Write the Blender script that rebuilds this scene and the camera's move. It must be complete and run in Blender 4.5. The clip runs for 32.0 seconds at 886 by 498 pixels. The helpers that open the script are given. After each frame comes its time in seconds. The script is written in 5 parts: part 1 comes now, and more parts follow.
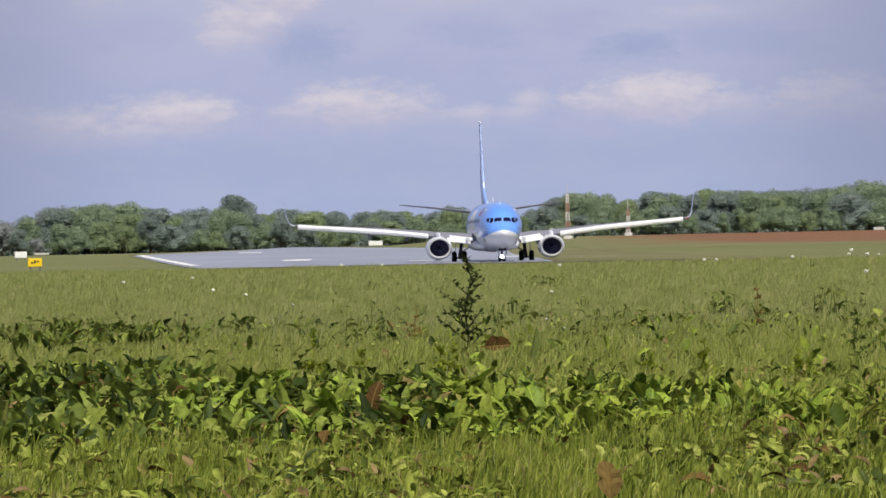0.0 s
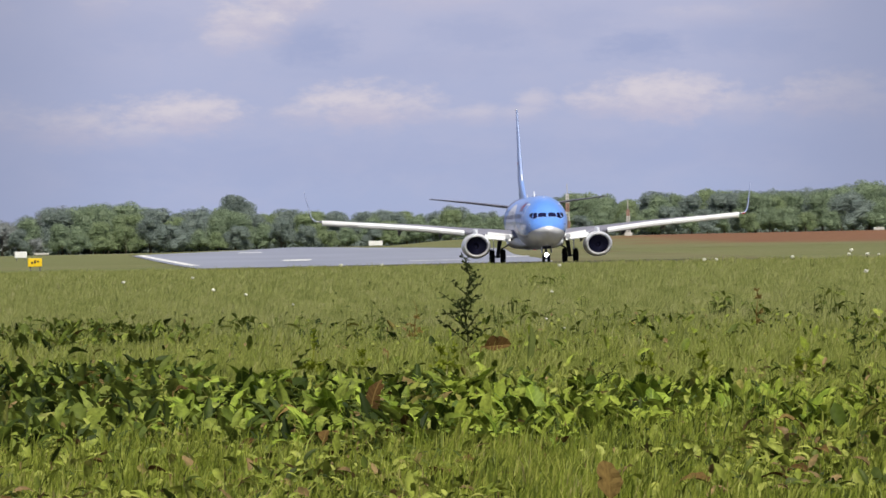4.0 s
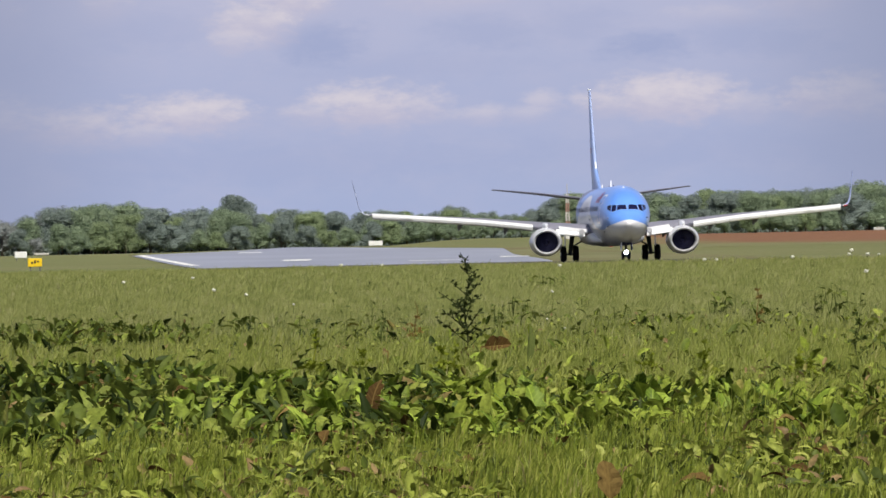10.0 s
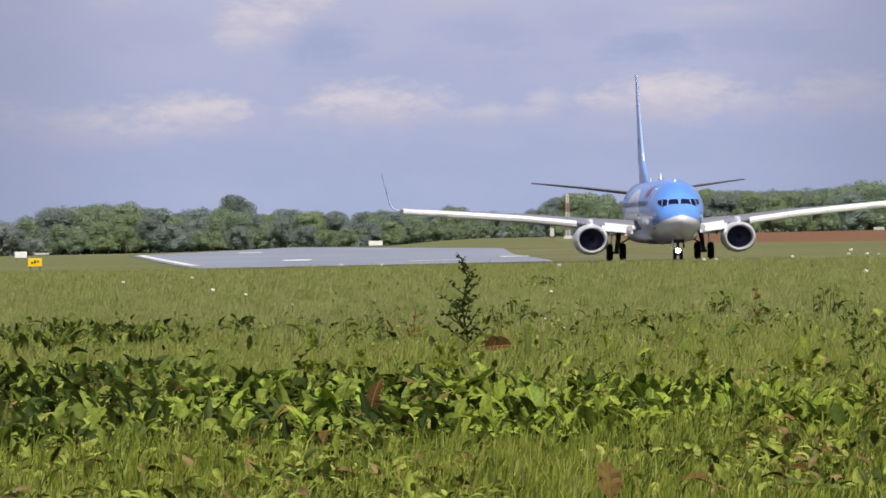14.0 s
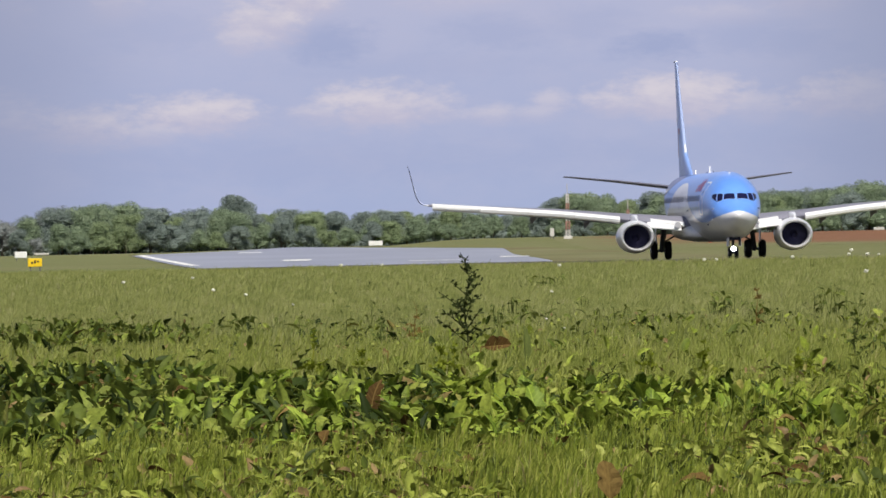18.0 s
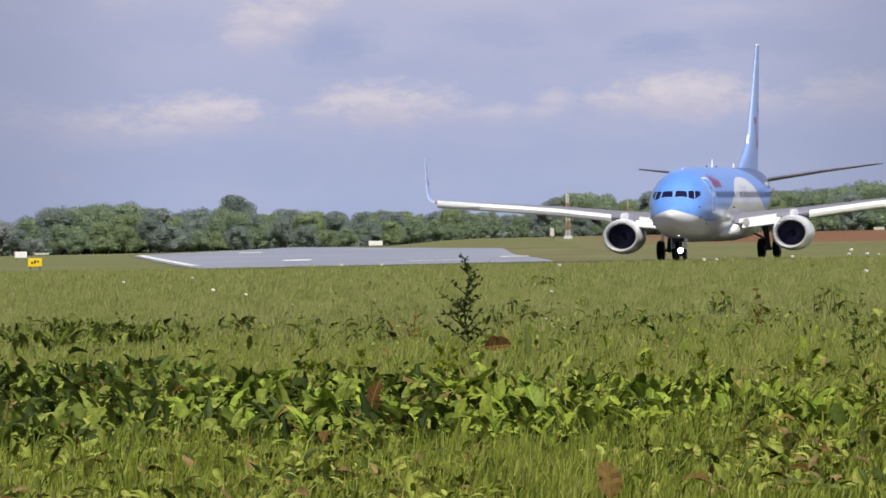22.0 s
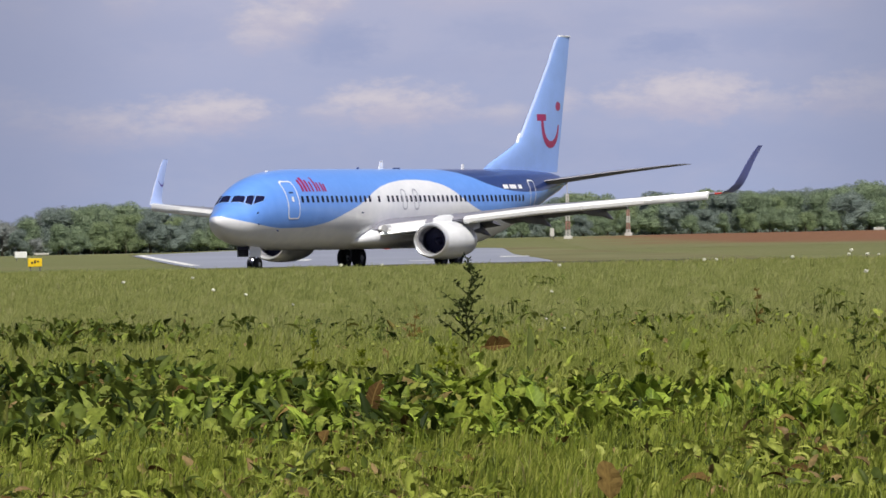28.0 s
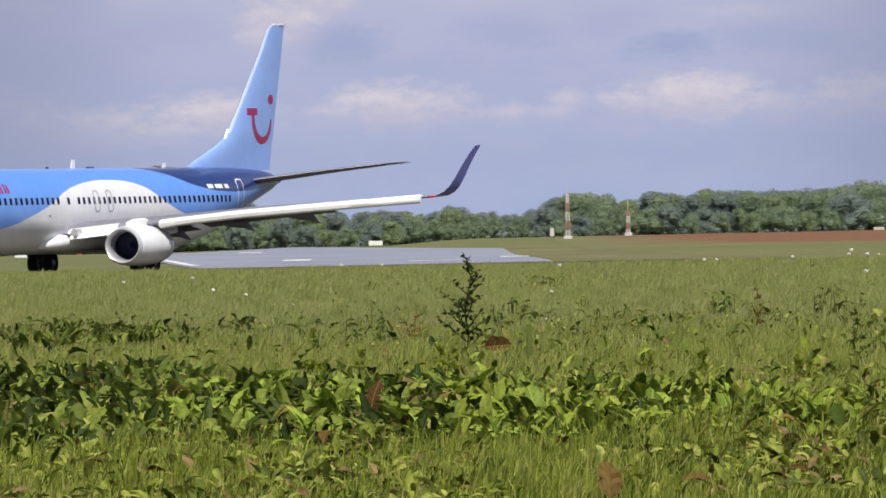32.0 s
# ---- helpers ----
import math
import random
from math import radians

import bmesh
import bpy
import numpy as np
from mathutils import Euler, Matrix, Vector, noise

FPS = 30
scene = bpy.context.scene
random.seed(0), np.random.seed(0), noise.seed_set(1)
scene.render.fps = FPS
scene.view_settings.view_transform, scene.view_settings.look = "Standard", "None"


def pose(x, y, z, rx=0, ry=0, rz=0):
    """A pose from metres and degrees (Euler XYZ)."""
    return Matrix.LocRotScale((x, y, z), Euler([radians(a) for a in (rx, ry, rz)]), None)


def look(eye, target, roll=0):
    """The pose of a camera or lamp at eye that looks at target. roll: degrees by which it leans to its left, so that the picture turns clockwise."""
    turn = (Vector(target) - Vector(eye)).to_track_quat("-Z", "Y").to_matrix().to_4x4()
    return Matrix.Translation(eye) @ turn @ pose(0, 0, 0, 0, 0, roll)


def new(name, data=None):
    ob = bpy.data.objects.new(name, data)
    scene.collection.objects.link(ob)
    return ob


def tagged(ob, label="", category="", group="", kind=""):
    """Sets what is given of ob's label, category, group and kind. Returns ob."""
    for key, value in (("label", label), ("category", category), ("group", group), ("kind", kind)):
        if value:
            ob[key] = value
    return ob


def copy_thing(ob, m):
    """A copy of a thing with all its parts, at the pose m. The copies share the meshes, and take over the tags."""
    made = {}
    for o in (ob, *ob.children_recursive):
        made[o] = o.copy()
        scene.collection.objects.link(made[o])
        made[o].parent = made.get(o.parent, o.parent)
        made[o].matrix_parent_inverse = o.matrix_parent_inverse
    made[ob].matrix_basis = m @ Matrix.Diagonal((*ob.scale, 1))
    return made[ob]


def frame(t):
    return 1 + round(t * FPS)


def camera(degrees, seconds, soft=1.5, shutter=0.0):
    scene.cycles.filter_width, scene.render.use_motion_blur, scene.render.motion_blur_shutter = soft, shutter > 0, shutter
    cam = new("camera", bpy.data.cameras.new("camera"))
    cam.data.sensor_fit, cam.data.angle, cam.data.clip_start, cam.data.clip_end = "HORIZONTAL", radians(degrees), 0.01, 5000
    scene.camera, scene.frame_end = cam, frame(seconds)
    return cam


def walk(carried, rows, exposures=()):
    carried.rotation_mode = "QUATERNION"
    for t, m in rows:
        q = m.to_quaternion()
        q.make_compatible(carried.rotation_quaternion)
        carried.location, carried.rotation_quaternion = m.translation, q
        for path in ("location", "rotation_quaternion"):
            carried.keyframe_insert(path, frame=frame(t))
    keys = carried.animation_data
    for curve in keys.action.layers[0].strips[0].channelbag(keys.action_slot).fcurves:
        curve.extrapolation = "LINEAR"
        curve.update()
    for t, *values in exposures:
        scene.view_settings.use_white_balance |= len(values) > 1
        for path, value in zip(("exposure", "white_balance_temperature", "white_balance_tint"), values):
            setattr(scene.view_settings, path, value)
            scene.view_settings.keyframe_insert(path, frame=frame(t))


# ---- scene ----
cam = camera(5.984, 32.0, soft=1.6)
EYE = (0.0, 0.0, 0.0)
VIEW = look(EYE, (0.0, 1000.0, 1.924), -1.196)
walk(cam, [(0.0, VIEW), (32.0, VIEW)], [(0.0, 0.0), (25.5, 0.0), (27.5, -0.10), (30.0, -0.10), (31.0, -0.07), (31.6, 0.0), (32.0, 0.0)])

# ---- daylight ----
SUN_UP, SUN_SIDE = 56.0, 166.0     # height and compass turn from straight ahead, towards the right
world = bpy.data.worlds.new("daylight")
scene.world = world
world.use_nodes = True
wn = world.node_tree.nodes
sky = wn.new("ShaderNodeTexSky")
sky.sky_type, sky.sun_disc = "NISHITA", False
sky.sun_elevation, sky.sun_rotation = radians(SUN_UP), radians(SUN_SIDE)
sky.air_density, sky.dust_density, sky.ozone_density = 1.0, 1.2, 1.0
wn["Background"].inputs["Strength"].default_value = 0.05
world.node_tree.links.new(sky.outputs["Color"], wn["Background"].inputs["Color"])
sun = new("sun", bpy.data.lights.new("sun", "SUN"))
sun.data.energy, sun.data.angle, sun.data.color = 5.0, radians(0.6), (1.0, 0.95, 0.86)
a, e = radians(SUN_SIDE), radians(SUN_UP)
SUN_DIR = Vector((math.sin(a) * math.cos(e), math.cos(a) * math.cos(e), math.sin(e)))
sun.matrix_world = look(SUN_DIR * 50, (0, 0, 0))
scene.view_settings.exposure = 0.0


# ---- materials ----
def lin(r, g, b):
    """A linear colour from 0-255 screen values."""
    return tuple((c / 255 / 12.92) if c / 255 <= 0.04045 else ((c / 255 + 0.055) / 1.055) ** 2.4 for c in (r, g, b)) + (1.0,)


class Nodes:
    """Short hand for building a node tree."""

    def __init__(self, name):
        self.mat = bpy.data.materials.new(name)
        self.mat.use_nodes = True
        self.t = self.mat.node_tree
        self.bsdf = self.t.nodes["Principled BSDF"]
        self.out = self.t.nodes["Material Output"]

    def add(self, kind, **kw):
        n = self.t.nodes.new(kind)
        for k, v in kw.items():
            if k in n.inputs:
                self.put(n.inputs[k], v)
        return n

    def put(self, socket, v):
        if isinstance(v, bpy.types.NodeSocket):
            self.t.links.new(v, socket)
        else:
            socket.default_value = v

    def math(self, op, a, b=0.0, c=0.0):
        n = self.t.nodes.new("ShaderNodeMath")
        n.operation = op
        for i, v in enumerate((a, b, c)):
            self.put(n.inputs[i], v)
        return n.outputs[0]

    def mix(self, f, a, b):
        n = self.t.nodes.new("ShaderNodeMix")
        n.data_type = "RGBA"
        self.put(n.inputs[0], f)
        self.put(n.inputs[6], a)
        self.put(n.inputs[7], b)
        return n.outputs[2]

    def step(self, v, lo, hi, a=0.0, b=1.0):
        n = self.t.nodes.new("ShaderNodeMapRange")
        n.interpolation_type = "SMOOTHSTEP"
        for i, x in enumerate((v, lo, hi, a, b)):
            self.put(n.inputs[i], x)
        return n.outputs[0]

    def noise(self, scale, detail=3.0, rough=0.55, at=None, dist=0.0):
        n = self.t.nodes.new("ShaderNodeTexNoise")
        n.inputs["Scale"].default_value, n.inputs["Detail"].default_value = scale, detail
        n.inputs["Roughness"].default_value, n.inputs["Distortion"].default_value = rough, dist
        self.put(n.inputs["Vector"], at if at is not None else self.obj())
        return n.outputs["Fac"]

    def obj(self):
        return self.t.nodes.new("ShaderNodeTexCoord").outputs["Object"]

    def scaled(self, s):
        n = self.t.nodes.new("ShaderNodeVectorMath")
        n.operation = "MULTIPLY"
        self.put(n.inputs[0], self.obj())
        n.inputs[1].default_value = s
        return n.outputs[0]

    def bump(self, height, strength=0.3, dist=0.02):
        n = self.add("ShaderNodeBump", Strength=strength, Distance=dist, Height=height)
        self.put(self.bsdf.inputs["Normal"], n.outputs[0])


def c4(*c):
    return tuple(c) + (1.0,)


def plain(name, colour, rough=0.5, metal=0.0, vary=0.12, scale=3.0, coat=0.0, bump=0.0, spec=0.5):
    """Painted or raw surface: a base colour with wear at two scales."""
    n = Nodes(name)
    big, small = n.noise(scale), n.noise(scale * 9, 2.0)
    v = n.math("ADD", n.math("MULTIPLY", big, 0.7), n.math("MULTIPLY", small, 0.3))
    dark = c4(*(x * (1 - vary) for x in colour))
    light = c4(*(min(1, x * (1 + vary)) for x in colour))
    n.put(n.bsdf.inputs["Base Color"], n.mix(n.step(v, 0.3, 0.7), dark, light))
    n.put(n.bsdf.inputs["Roughness"], n.step(small, 0.2, 0.8, rough * 0.85, min(1, rough * 1.15)))
    n.bsdf.inputs["Metallic"].default_value = metal
    n.bsdf.inputs["Coat Weight"].default_value = coat
    n.bsdf.inputs["Specular IOR Level"].default_value = spec
    n.bsdf.inputs["Coat Roughness"].default_value = 0.12
    if bump:
        n.bump(small, 0.4, bump)
    return n.mat


def foliage(name, colours, spread=1.0, translucent=0.35, rough=0.5, obj_random=False, patch=0.0, spec=0.3, mottle=22.0, veins=False, grain=0.55, own=0.66):
    """Leaves or grass: colour per blade or per leaf, light shining through."""
    n = Nodes(name)
    if obj_random:
        rnd = n.t.nodes.new("ShaderNodeObjectInfo").outputs["Random"]
    else:
        rnd = n.t.nodes.new("ShaderNodeNewGeometry").outputs["Random Per Island"]
    if patch:
        rnd = n.math("ADD", n.math("MULTIPLY", rnd, own), n.math("MULTIPLY", n.step(n.noise(patch, 5.0, 0.65, n.scaled((9.0, 0.8, 1.0))), 0.34, 0.66), 1.02 - own))
    ramp = n.t.nodes.new("ShaderNodeValToRGB")
    while len(ramp.color_ramp.elements) < len(colours):
        ramp.color_ramp.elements.new(0.5)
    for i, (p, c) in enumerate(colours):
        ramp.color_ramp.elements[i].position = p
        ramp.color_ramp.elements[i].color = c4(*c)
    n.put(ramp.inputs[0], rnd)
    fine = n.noise(mottle, 4.0, 0.65)
    col = n.mix(n.step(fine, 0.30, 0.72, 0.0, grain), ramp.outputs[0], c4(*(x * 0.75 for x in colours[0][1])))
    if veins:
        # pale midrib along the leaf and side veins that slant away from it
        sep = n.t.nodes.new("ShaderNodeSeparateXYZ")
        n.put(sep.inputs[0], n.obj())
        off = n.math("ABSOLUTE", sep.outputs[0])
        rib = n.step(off, 0.006, 0.022, 0.45, 0.0)
        slant = n.math("SINE", n.math("MULTIPLY", n.math("SUBTRACT", sep.outputs[1], n.math("MULTIPLY", off, 0.9)), 62.0))
        vein = n.math("MAXIMUM", rib, n.step(slant, 0.55, 1.0, 0.0, 0.15))
        col = n.mix(vein, col, c4(*(min(1.0, x * 1.15) for x in colours[-1][1])))
    n.put(n.bsdf.inputs["Base Color"], col)
    n.bsdf.inputs["Roughness"].default_value = rough
    n.bsdf.inputs["Specular IOR Level"].default_value = spec
    n.bump(n.noise(30.0, 3.0), 0.25, 0.01)
    tr = n.add("ShaderNodeBsdfTranslucent", Color=col)
    m = n.add("ShaderNodeMixShader")
    m.inputs[0].default_value = translucent
    n.t.links.new(n.bsdf.outputs[0], m.inputs[1])
    n.t.links.new(tr.outputs[0], m.inputs[2])
    n.t.links.new(m.outputs[0], n.out.inputs["Surface"])
    return n.mat


SLAT = plain("polished_slat", (0.88, 0.88, 0.88), 0.3, 0, 0.04, 1.2, coat=0.6)
WHITE = plain("white_paint", (0.85, 0.86, 0.90), 0.32, 0, 0.05, 1.2, coat=0.5)
# Grey set well below the paint's own tone: underside shade is included.
GREY = plain("grey_paint", (0.20, 0.20, 0.25), 0.65, 0, 0.06, 1.2)
FINBLUE = plain("pale_blue_paint", (0.29, 0.46, 0.94), 0.32, 0, 0.05, 0.9, coat=0.4)
MARKBLUE = plain("winglet_mark_blue", (0.10, 0.07, 0.36), 0.4, 0, 0.05, 1.5)
WINGBLUE = plain("winglet_blue", (0.37, 0.48, 0.84), 0.35, 0, 0.05, 0.9, coat=0.3)
WINGLET_SHADE = plain("slate_paint", (0.14, 0.16, 0.46), 0.45, 0, 0.06, 1.2)
NAVY = plain("dark_blue_paint", (0.022, 0.045, 0.16), 0.3, 0, 0.06, 0.9, coat=0.6)
RED = plain("red_paint", (0.36, 0.008, 0.105), 0.35, 0, 0.05, 1.5, coat=0.3)
METAL = plain("polished_lip", (0.82, 0.82, 0.84), 0.35, 0.6, 0.05, 2.0)
BARE = plain("pale_edge_paint", (0.47, 0.58, 0.92), 0.4, 0.0, 0.05, 2.0)
SUNLIT_EDGE = plain("winglet_edge", (0.66, 0.70, 0.88), 0.4, 0.0, 0.05, 2.0)
TAIL_EDGE = plain("tailplane_edge", (0.12, 0.12, 0.16), 0.4, 0.1, 0.05, 2.0)
STEEL = plain("gear_steel", (0.16, 0.16, 0.18), 0.5, 0.4, 0.12, 6.0)
EXHAUST = plain("exhaust_metal", (0.22, 0.20, 0.18), 0.45, 0.8, 0.2, 4.0)
HUB = plain("hub_cap_grey", (0.55, 0.55, 0.57), 0.4, 0.2, 0.08, 8.0)
RIM = plain("wheel_rim", (0.07, 0.07, 0.075), 0.5, 0.3, 0.15, 8.0)
LINER = plain("inlet_liner_grey", (0.30, 0.30, 0.34), 0.5, 0.2, 0.12, 6.0)
FAN = plain("fan_titanium", (0.045, 0.045, 0.10), 0.5, 0.5, 0.2, 4.0)
DARK = plain("intake_dark", (0.014, 0.014, 0.034), 0.5, 0.2, 0.2, 4.0)
RUBBER = plain("tyre_rubber", (0.018, 0.018, 0.02), 0.8, 0, 0.2, 8.0)
GLASS = plain("cockpit_glass", (0.010, 0.011, 0.045), 0.08, 0, 0.1, 2.0, spec=0.5)
FRAME = plain("window_frame_paint", (0.50, 0.62, 0.92), 0.4, 0, 0.05, 2.0)
WINDOW = plain("cabin_window", (0.010, 0.011, 0.035), 0.3, 0, 0.1, 2.0, spec=0.15)
EXIT_LINE = plain("exit_outline", (0.42, 0.43, 0.50), 0.5, 0, 0.05, 2.0)
LINE = plain("door_outline", (0.80, 0.81, 0.84), 0.4, 0, 0.04, 2.0)
SIGN_WHITE = plain("sign_white", (0.80, 0.80, 0.78), 0.5, 0, 0.06, 2.0)
SIGN_YELLOW = plain("sign_yellow", (0.82, 0.55, 0.01), 0.5, 0, 0.06, 2.0)
SIGN_BLACK = plain("sign_black", (0.02, 0.02, 0.02), 0.5, 0, 0.1, 2.0)
# Red washed out: haze over the far masts is put into the colour.
MAST_RED = plain("mast_red", (0.36, 0.21, 0.17), 0.55, 0, 0.12, 1.0)
MAST_WHITE = plain("mast_white", (0.58, 0.56, 0.53), 0.55, 0, 0.10, 1.0)
BARK = plain("bark", (0.10, 0.08, 0.06), 0.9, 0, 0.25, 2.0, bump=0.03)
PAINT = plain("runway_marking", (0.78, 0.78, 0.76), 0.6, 0, 0.10, 0.8)


def glow(name, colour, strength):
    n = Nodes(name)
    n.bsdf.inputs["Base Color"].default_value = c4(0.9, 0.9, 0.9)
    n.bsdf.inputs["Emission Color"].default_value = c4(*colour)
    n.bsdf.inputs["Emission Strength"].default_value = strength
    return n.mat


LAMP = glow("taxi_light", (0.86, 0.84, 1.0), 30.0)
MIRROR = plain("lamp_mirror", (0.92, 0.92, 0.95), 0.08, 1.0, 0.01, 2.0)
NAV_RED = plain("red_lamp_glass", (0.55, 0.03, 0.02), 0.2, 0, 0.05, 8.0)
BEACON = glow("red_beacon", (1.0, 0.10, 0.05), 0.3)


def ground_material():
    n = Nodes("field_soil_and_grass")
    big, mid, fine = n.noise(0.012, 4.0), n.noise(0.12, 4.0), n.noise(2.5, 4.0)
    a = n.mix(n.step(big, 0.35, 0.65), c4(0.150, 0.164, 0.072), c4(0.185, 0.182, 0.090))
    b = n.mix(n.step(mid, 0.40, 0.70, 0.0, 0.6), a, c4(0.145, 0.140, 0.055))
    sward = n.mix(n.step(fine, 0.35, 0.75, 0.0, 0.5), b, c4(0.09, 0.11, 0.03))
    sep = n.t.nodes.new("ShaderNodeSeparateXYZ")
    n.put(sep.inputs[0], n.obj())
    # Near ground goes dark brown: shade under the plants painted in.
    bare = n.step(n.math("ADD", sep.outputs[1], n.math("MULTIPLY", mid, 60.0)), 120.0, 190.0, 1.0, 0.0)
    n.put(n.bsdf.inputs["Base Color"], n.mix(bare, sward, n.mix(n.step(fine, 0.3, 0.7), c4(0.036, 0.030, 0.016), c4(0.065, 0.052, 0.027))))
    n.bsdf.inputs["Roughness"].default_value = 0.95
    n.bsdf.inputs["Specular IOR Level"].default_value = 0.1
    n.bump(n.noise(1.2, 5.0), 0.8, 0.15)
    return n.mat


def concrete_material(name, base, worn, rough=0.45, spec=0.5, stain=None):
    n = Nodes(name)
    big, fine = n.noise(0.06, 5.0, at=n.scaled((1.0, 0.25, 1.0))), n.noise(3.0, 4.0)
    col = n.mix(n.step(big, 0.35, 0.7), c4(*base), c4(*worn))
    if stain:
        col = n.mix(n.step(n.noise(0.022, 5.0, 0.65, n.scaled((2.2, 0.6, 1.0))), 0.40, 0.66, 0.0, 0.75), col, c4(*stain))
    n.put(n.bsdf.inputs["Base Color"], n.mix(n.step(fine, 0.4, 0.8, 0.0, 0.3), col, c4(*(x * 0.7 for x in base))))
    n.bsdf.inputs["Roughness"].default_value = rough
    n.bsdf.inputs["Specular IOR Level"].default_value = spec
    n.bump(fine, 0.2, 0.01)
    return n.mat


def soil_material():
    n = Nodes("ploughed_soil")
    sep = n.t.nodes.new("ShaderNodeSeparateXYZ")
    n.put(sep.inputs[0], n.obj())
    big, mid, fine = n.noise(0.03, 4.0, 0.6, n.scaled((1.6, 0.5, 1.0))), n.noise(0.35, 4.0), n.noise(2.0, 4.0)
    earth = n.mix(n.step(mid, 0.35, 0.68), c4(0.165, 0.082, 0.046), c4(0.215, 0.112, 0.064))
    sward = n.mix(n.step(mid, 0.35, 0.7), c4(0.150, 0.155, 0.070), c4(0.178, 0.172, 0.084))
    wob = n.math("MULTIPLY", n.math("SUBTRACT", big, 0.5), 3.0)
    side = n.math("ADD", n.math("DIVIDE", n.math("SUBTRACT", sep.outputs[0], 26.0), 14.0), wob)
    near = n.math("ADD", n.math("DIVIDE", n.math("SUBTRACT", sep.outputs[1], 990.0), 60.0), wob)
    bare = n.math("MULTIPLY", n.step(side, -0.6, 0.8), n.step(near, -0.6, 0.9))
    n.put(n.bsdf.inputs["Base Color"], n.mix(bare, sward, earth))
    n.bsdf.inputs["Roughness"].default_value = 0.95
    n.bsdf.inputs["Specular IOR Level"].default_value = 0.1
    n.bump(mid, 0.5, 0.1)
    return n.mat


SOIL = soil_material()
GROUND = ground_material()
SHEEN_CONCRETE = concrete_material("pale_runway_concrete", (0.235, 0.250, 0.315), (0.290, 0.306, 0.370))
TARMAC = concrete_material("dark_taxiway_asphalt", (0.085, 0.080, 0.052), (0.110, 0.102, 0.066), 0.95, 0.05)
ASPHALT = concrete_material("old_shoulder_asphalt", (0.150, 0.156, 0.076), (0.190, 0.186, 0.100), 0.95, 0.03, (0.150, 0.118, 0.066))


# ---- mesh helpers ----
def mesh_ob(name, verts, faces, material, parent=None, smooth=False, at=None):
    me = bpy.data.meshes.new(name)
    me.from_pydata([tuple(v) for v in verts], [], faces)
    me.update()
    if material:
        me.materials.append(material)
    if smooth:
        me.polygons.foreach_set("use_smooth", [True] * len(me.polygons))
    ob = new(name, me)
    if parent:
        ob.parent = parent
    if at is not None:
        ob.matrix_basis = at
    return ob


def part(name, bm, material, parent, label="", smooth=True, at=None):
    """Links a bmesh as one mesh object under a thing or a part."""
    me = bpy.data.meshes.new(name)
    bmesh.ops.recalc_face_normals(bm, faces=bm.faces)
    bm.to_mesh(me)
    bm.free()
    me.materials.append(material)
    if smooth:
        me.polygons.foreach_set("use_smooth", [True] * len(me.polygons))
        me.set_sharp_from_angle(angle=radians(40))
    ob = new(name, me)
    ob.parent = parent
    if at is not None:
        ob.matrix_basis = at
    return tagged(ob, label)


def thing(name, label, category, m=None, group="", kind=""):
    ob = new(name)
    ob.empty_display_size = 0.2
    if m is not None:
        ob.matrix_basis = m
    return tagged(ob, label, category, group, kind)


def box_bm(x0, x1, y0, y1, z0, z1, bevel=0.0, bm=None):
    bm = bm or bmesh.new()
    made = bmesh.ops.create_cube(bm, size=1.0, matrix=Matrix.LocRotScale(((x0 + x1) / 2, (y0 + y1) / 2, (z0 + z1) / 2), None, (x1 - x0, y1 - y0, z1 - z0)))
    if bevel:
        edges = {e for v in made["verts"] for e in v.link_edges}
        bmesh.ops.bevel(bm, geom=list(edges), offset=bevel, segments=2, affect="EDGES", profile=0.5)
    return bm


def rod_bm(a, b, r0, r1=None, sides=10, bm=None, caps=True):
    bm = bm or bmesh.new()
    a, b = Vector(a), Vector(b)
    m = Matrix.Translation((a + b) / 2) @ (b - a).to_track_quat("Z", "Y").to_matrix().to_4x4()
    bmesh.ops.create_cone(bm, cap_ends=caps, segments=sides, radius1=r0, radius2=r0 if r1 is None else r1, depth=(b - a).length, matrix=m)
    return bm


def loft_bm(rings, bm=None, closed=True, caps=(True, True)):
    """Skins rings of equal point count."""
    bm = bm or bmesh.new()
    vs = [[bm.verts.new(p) for p in r] for r in rings]
    n = len(rings[0])
    for a, b in zip(vs, vs[1:]):
        for i in range(n if closed else n - 1):
            bm.faces.new((a[i], a[(i + 1) % n], b[(i + 1) % n], b[i]))
    if closed and caps[0]:
        bm.faces.new(vs[0])
    if closed and caps[1]:
        bm.faces.new(vs[-1][::-1])
    return bm


def spin_bm(profile, centre, sides=40, sx=1.0, sz=1.0, flat=0.0, bm=None):
    """A body of revolution about the aft axis; profile: rows of (aft, radius). flat: how much the underside is flattened."""
    rings = []
    for s, r in profile:
        ring = []
        for i in range(sides):
            t = 2 * math.pi * i / sides
            x, z = math.cos(t) * r * sx, math.sin(t) * r * sz
            if z < 0:
                z *= 1 - flat
            ring.append((centre[0] + x, centre[1] + s, centre[2] + z))
        rings.append(ring)
    return loft_bm(rings, bm, caps=(False, False))


def lerp(table, s, k):
    """Smooth lookup in rows sorted by their first value."""
    xs = [r[0] for r in table]
    return float(np.interp(s, xs, [r[k] for r in table]))


# ---- lie of the land ----
FLAT_Y, CREST_Y = 385.0, 345.0


def smooth(t):
    t = max(0.0, min(1.0, t))
    return t * t * (3 - 2 * t)


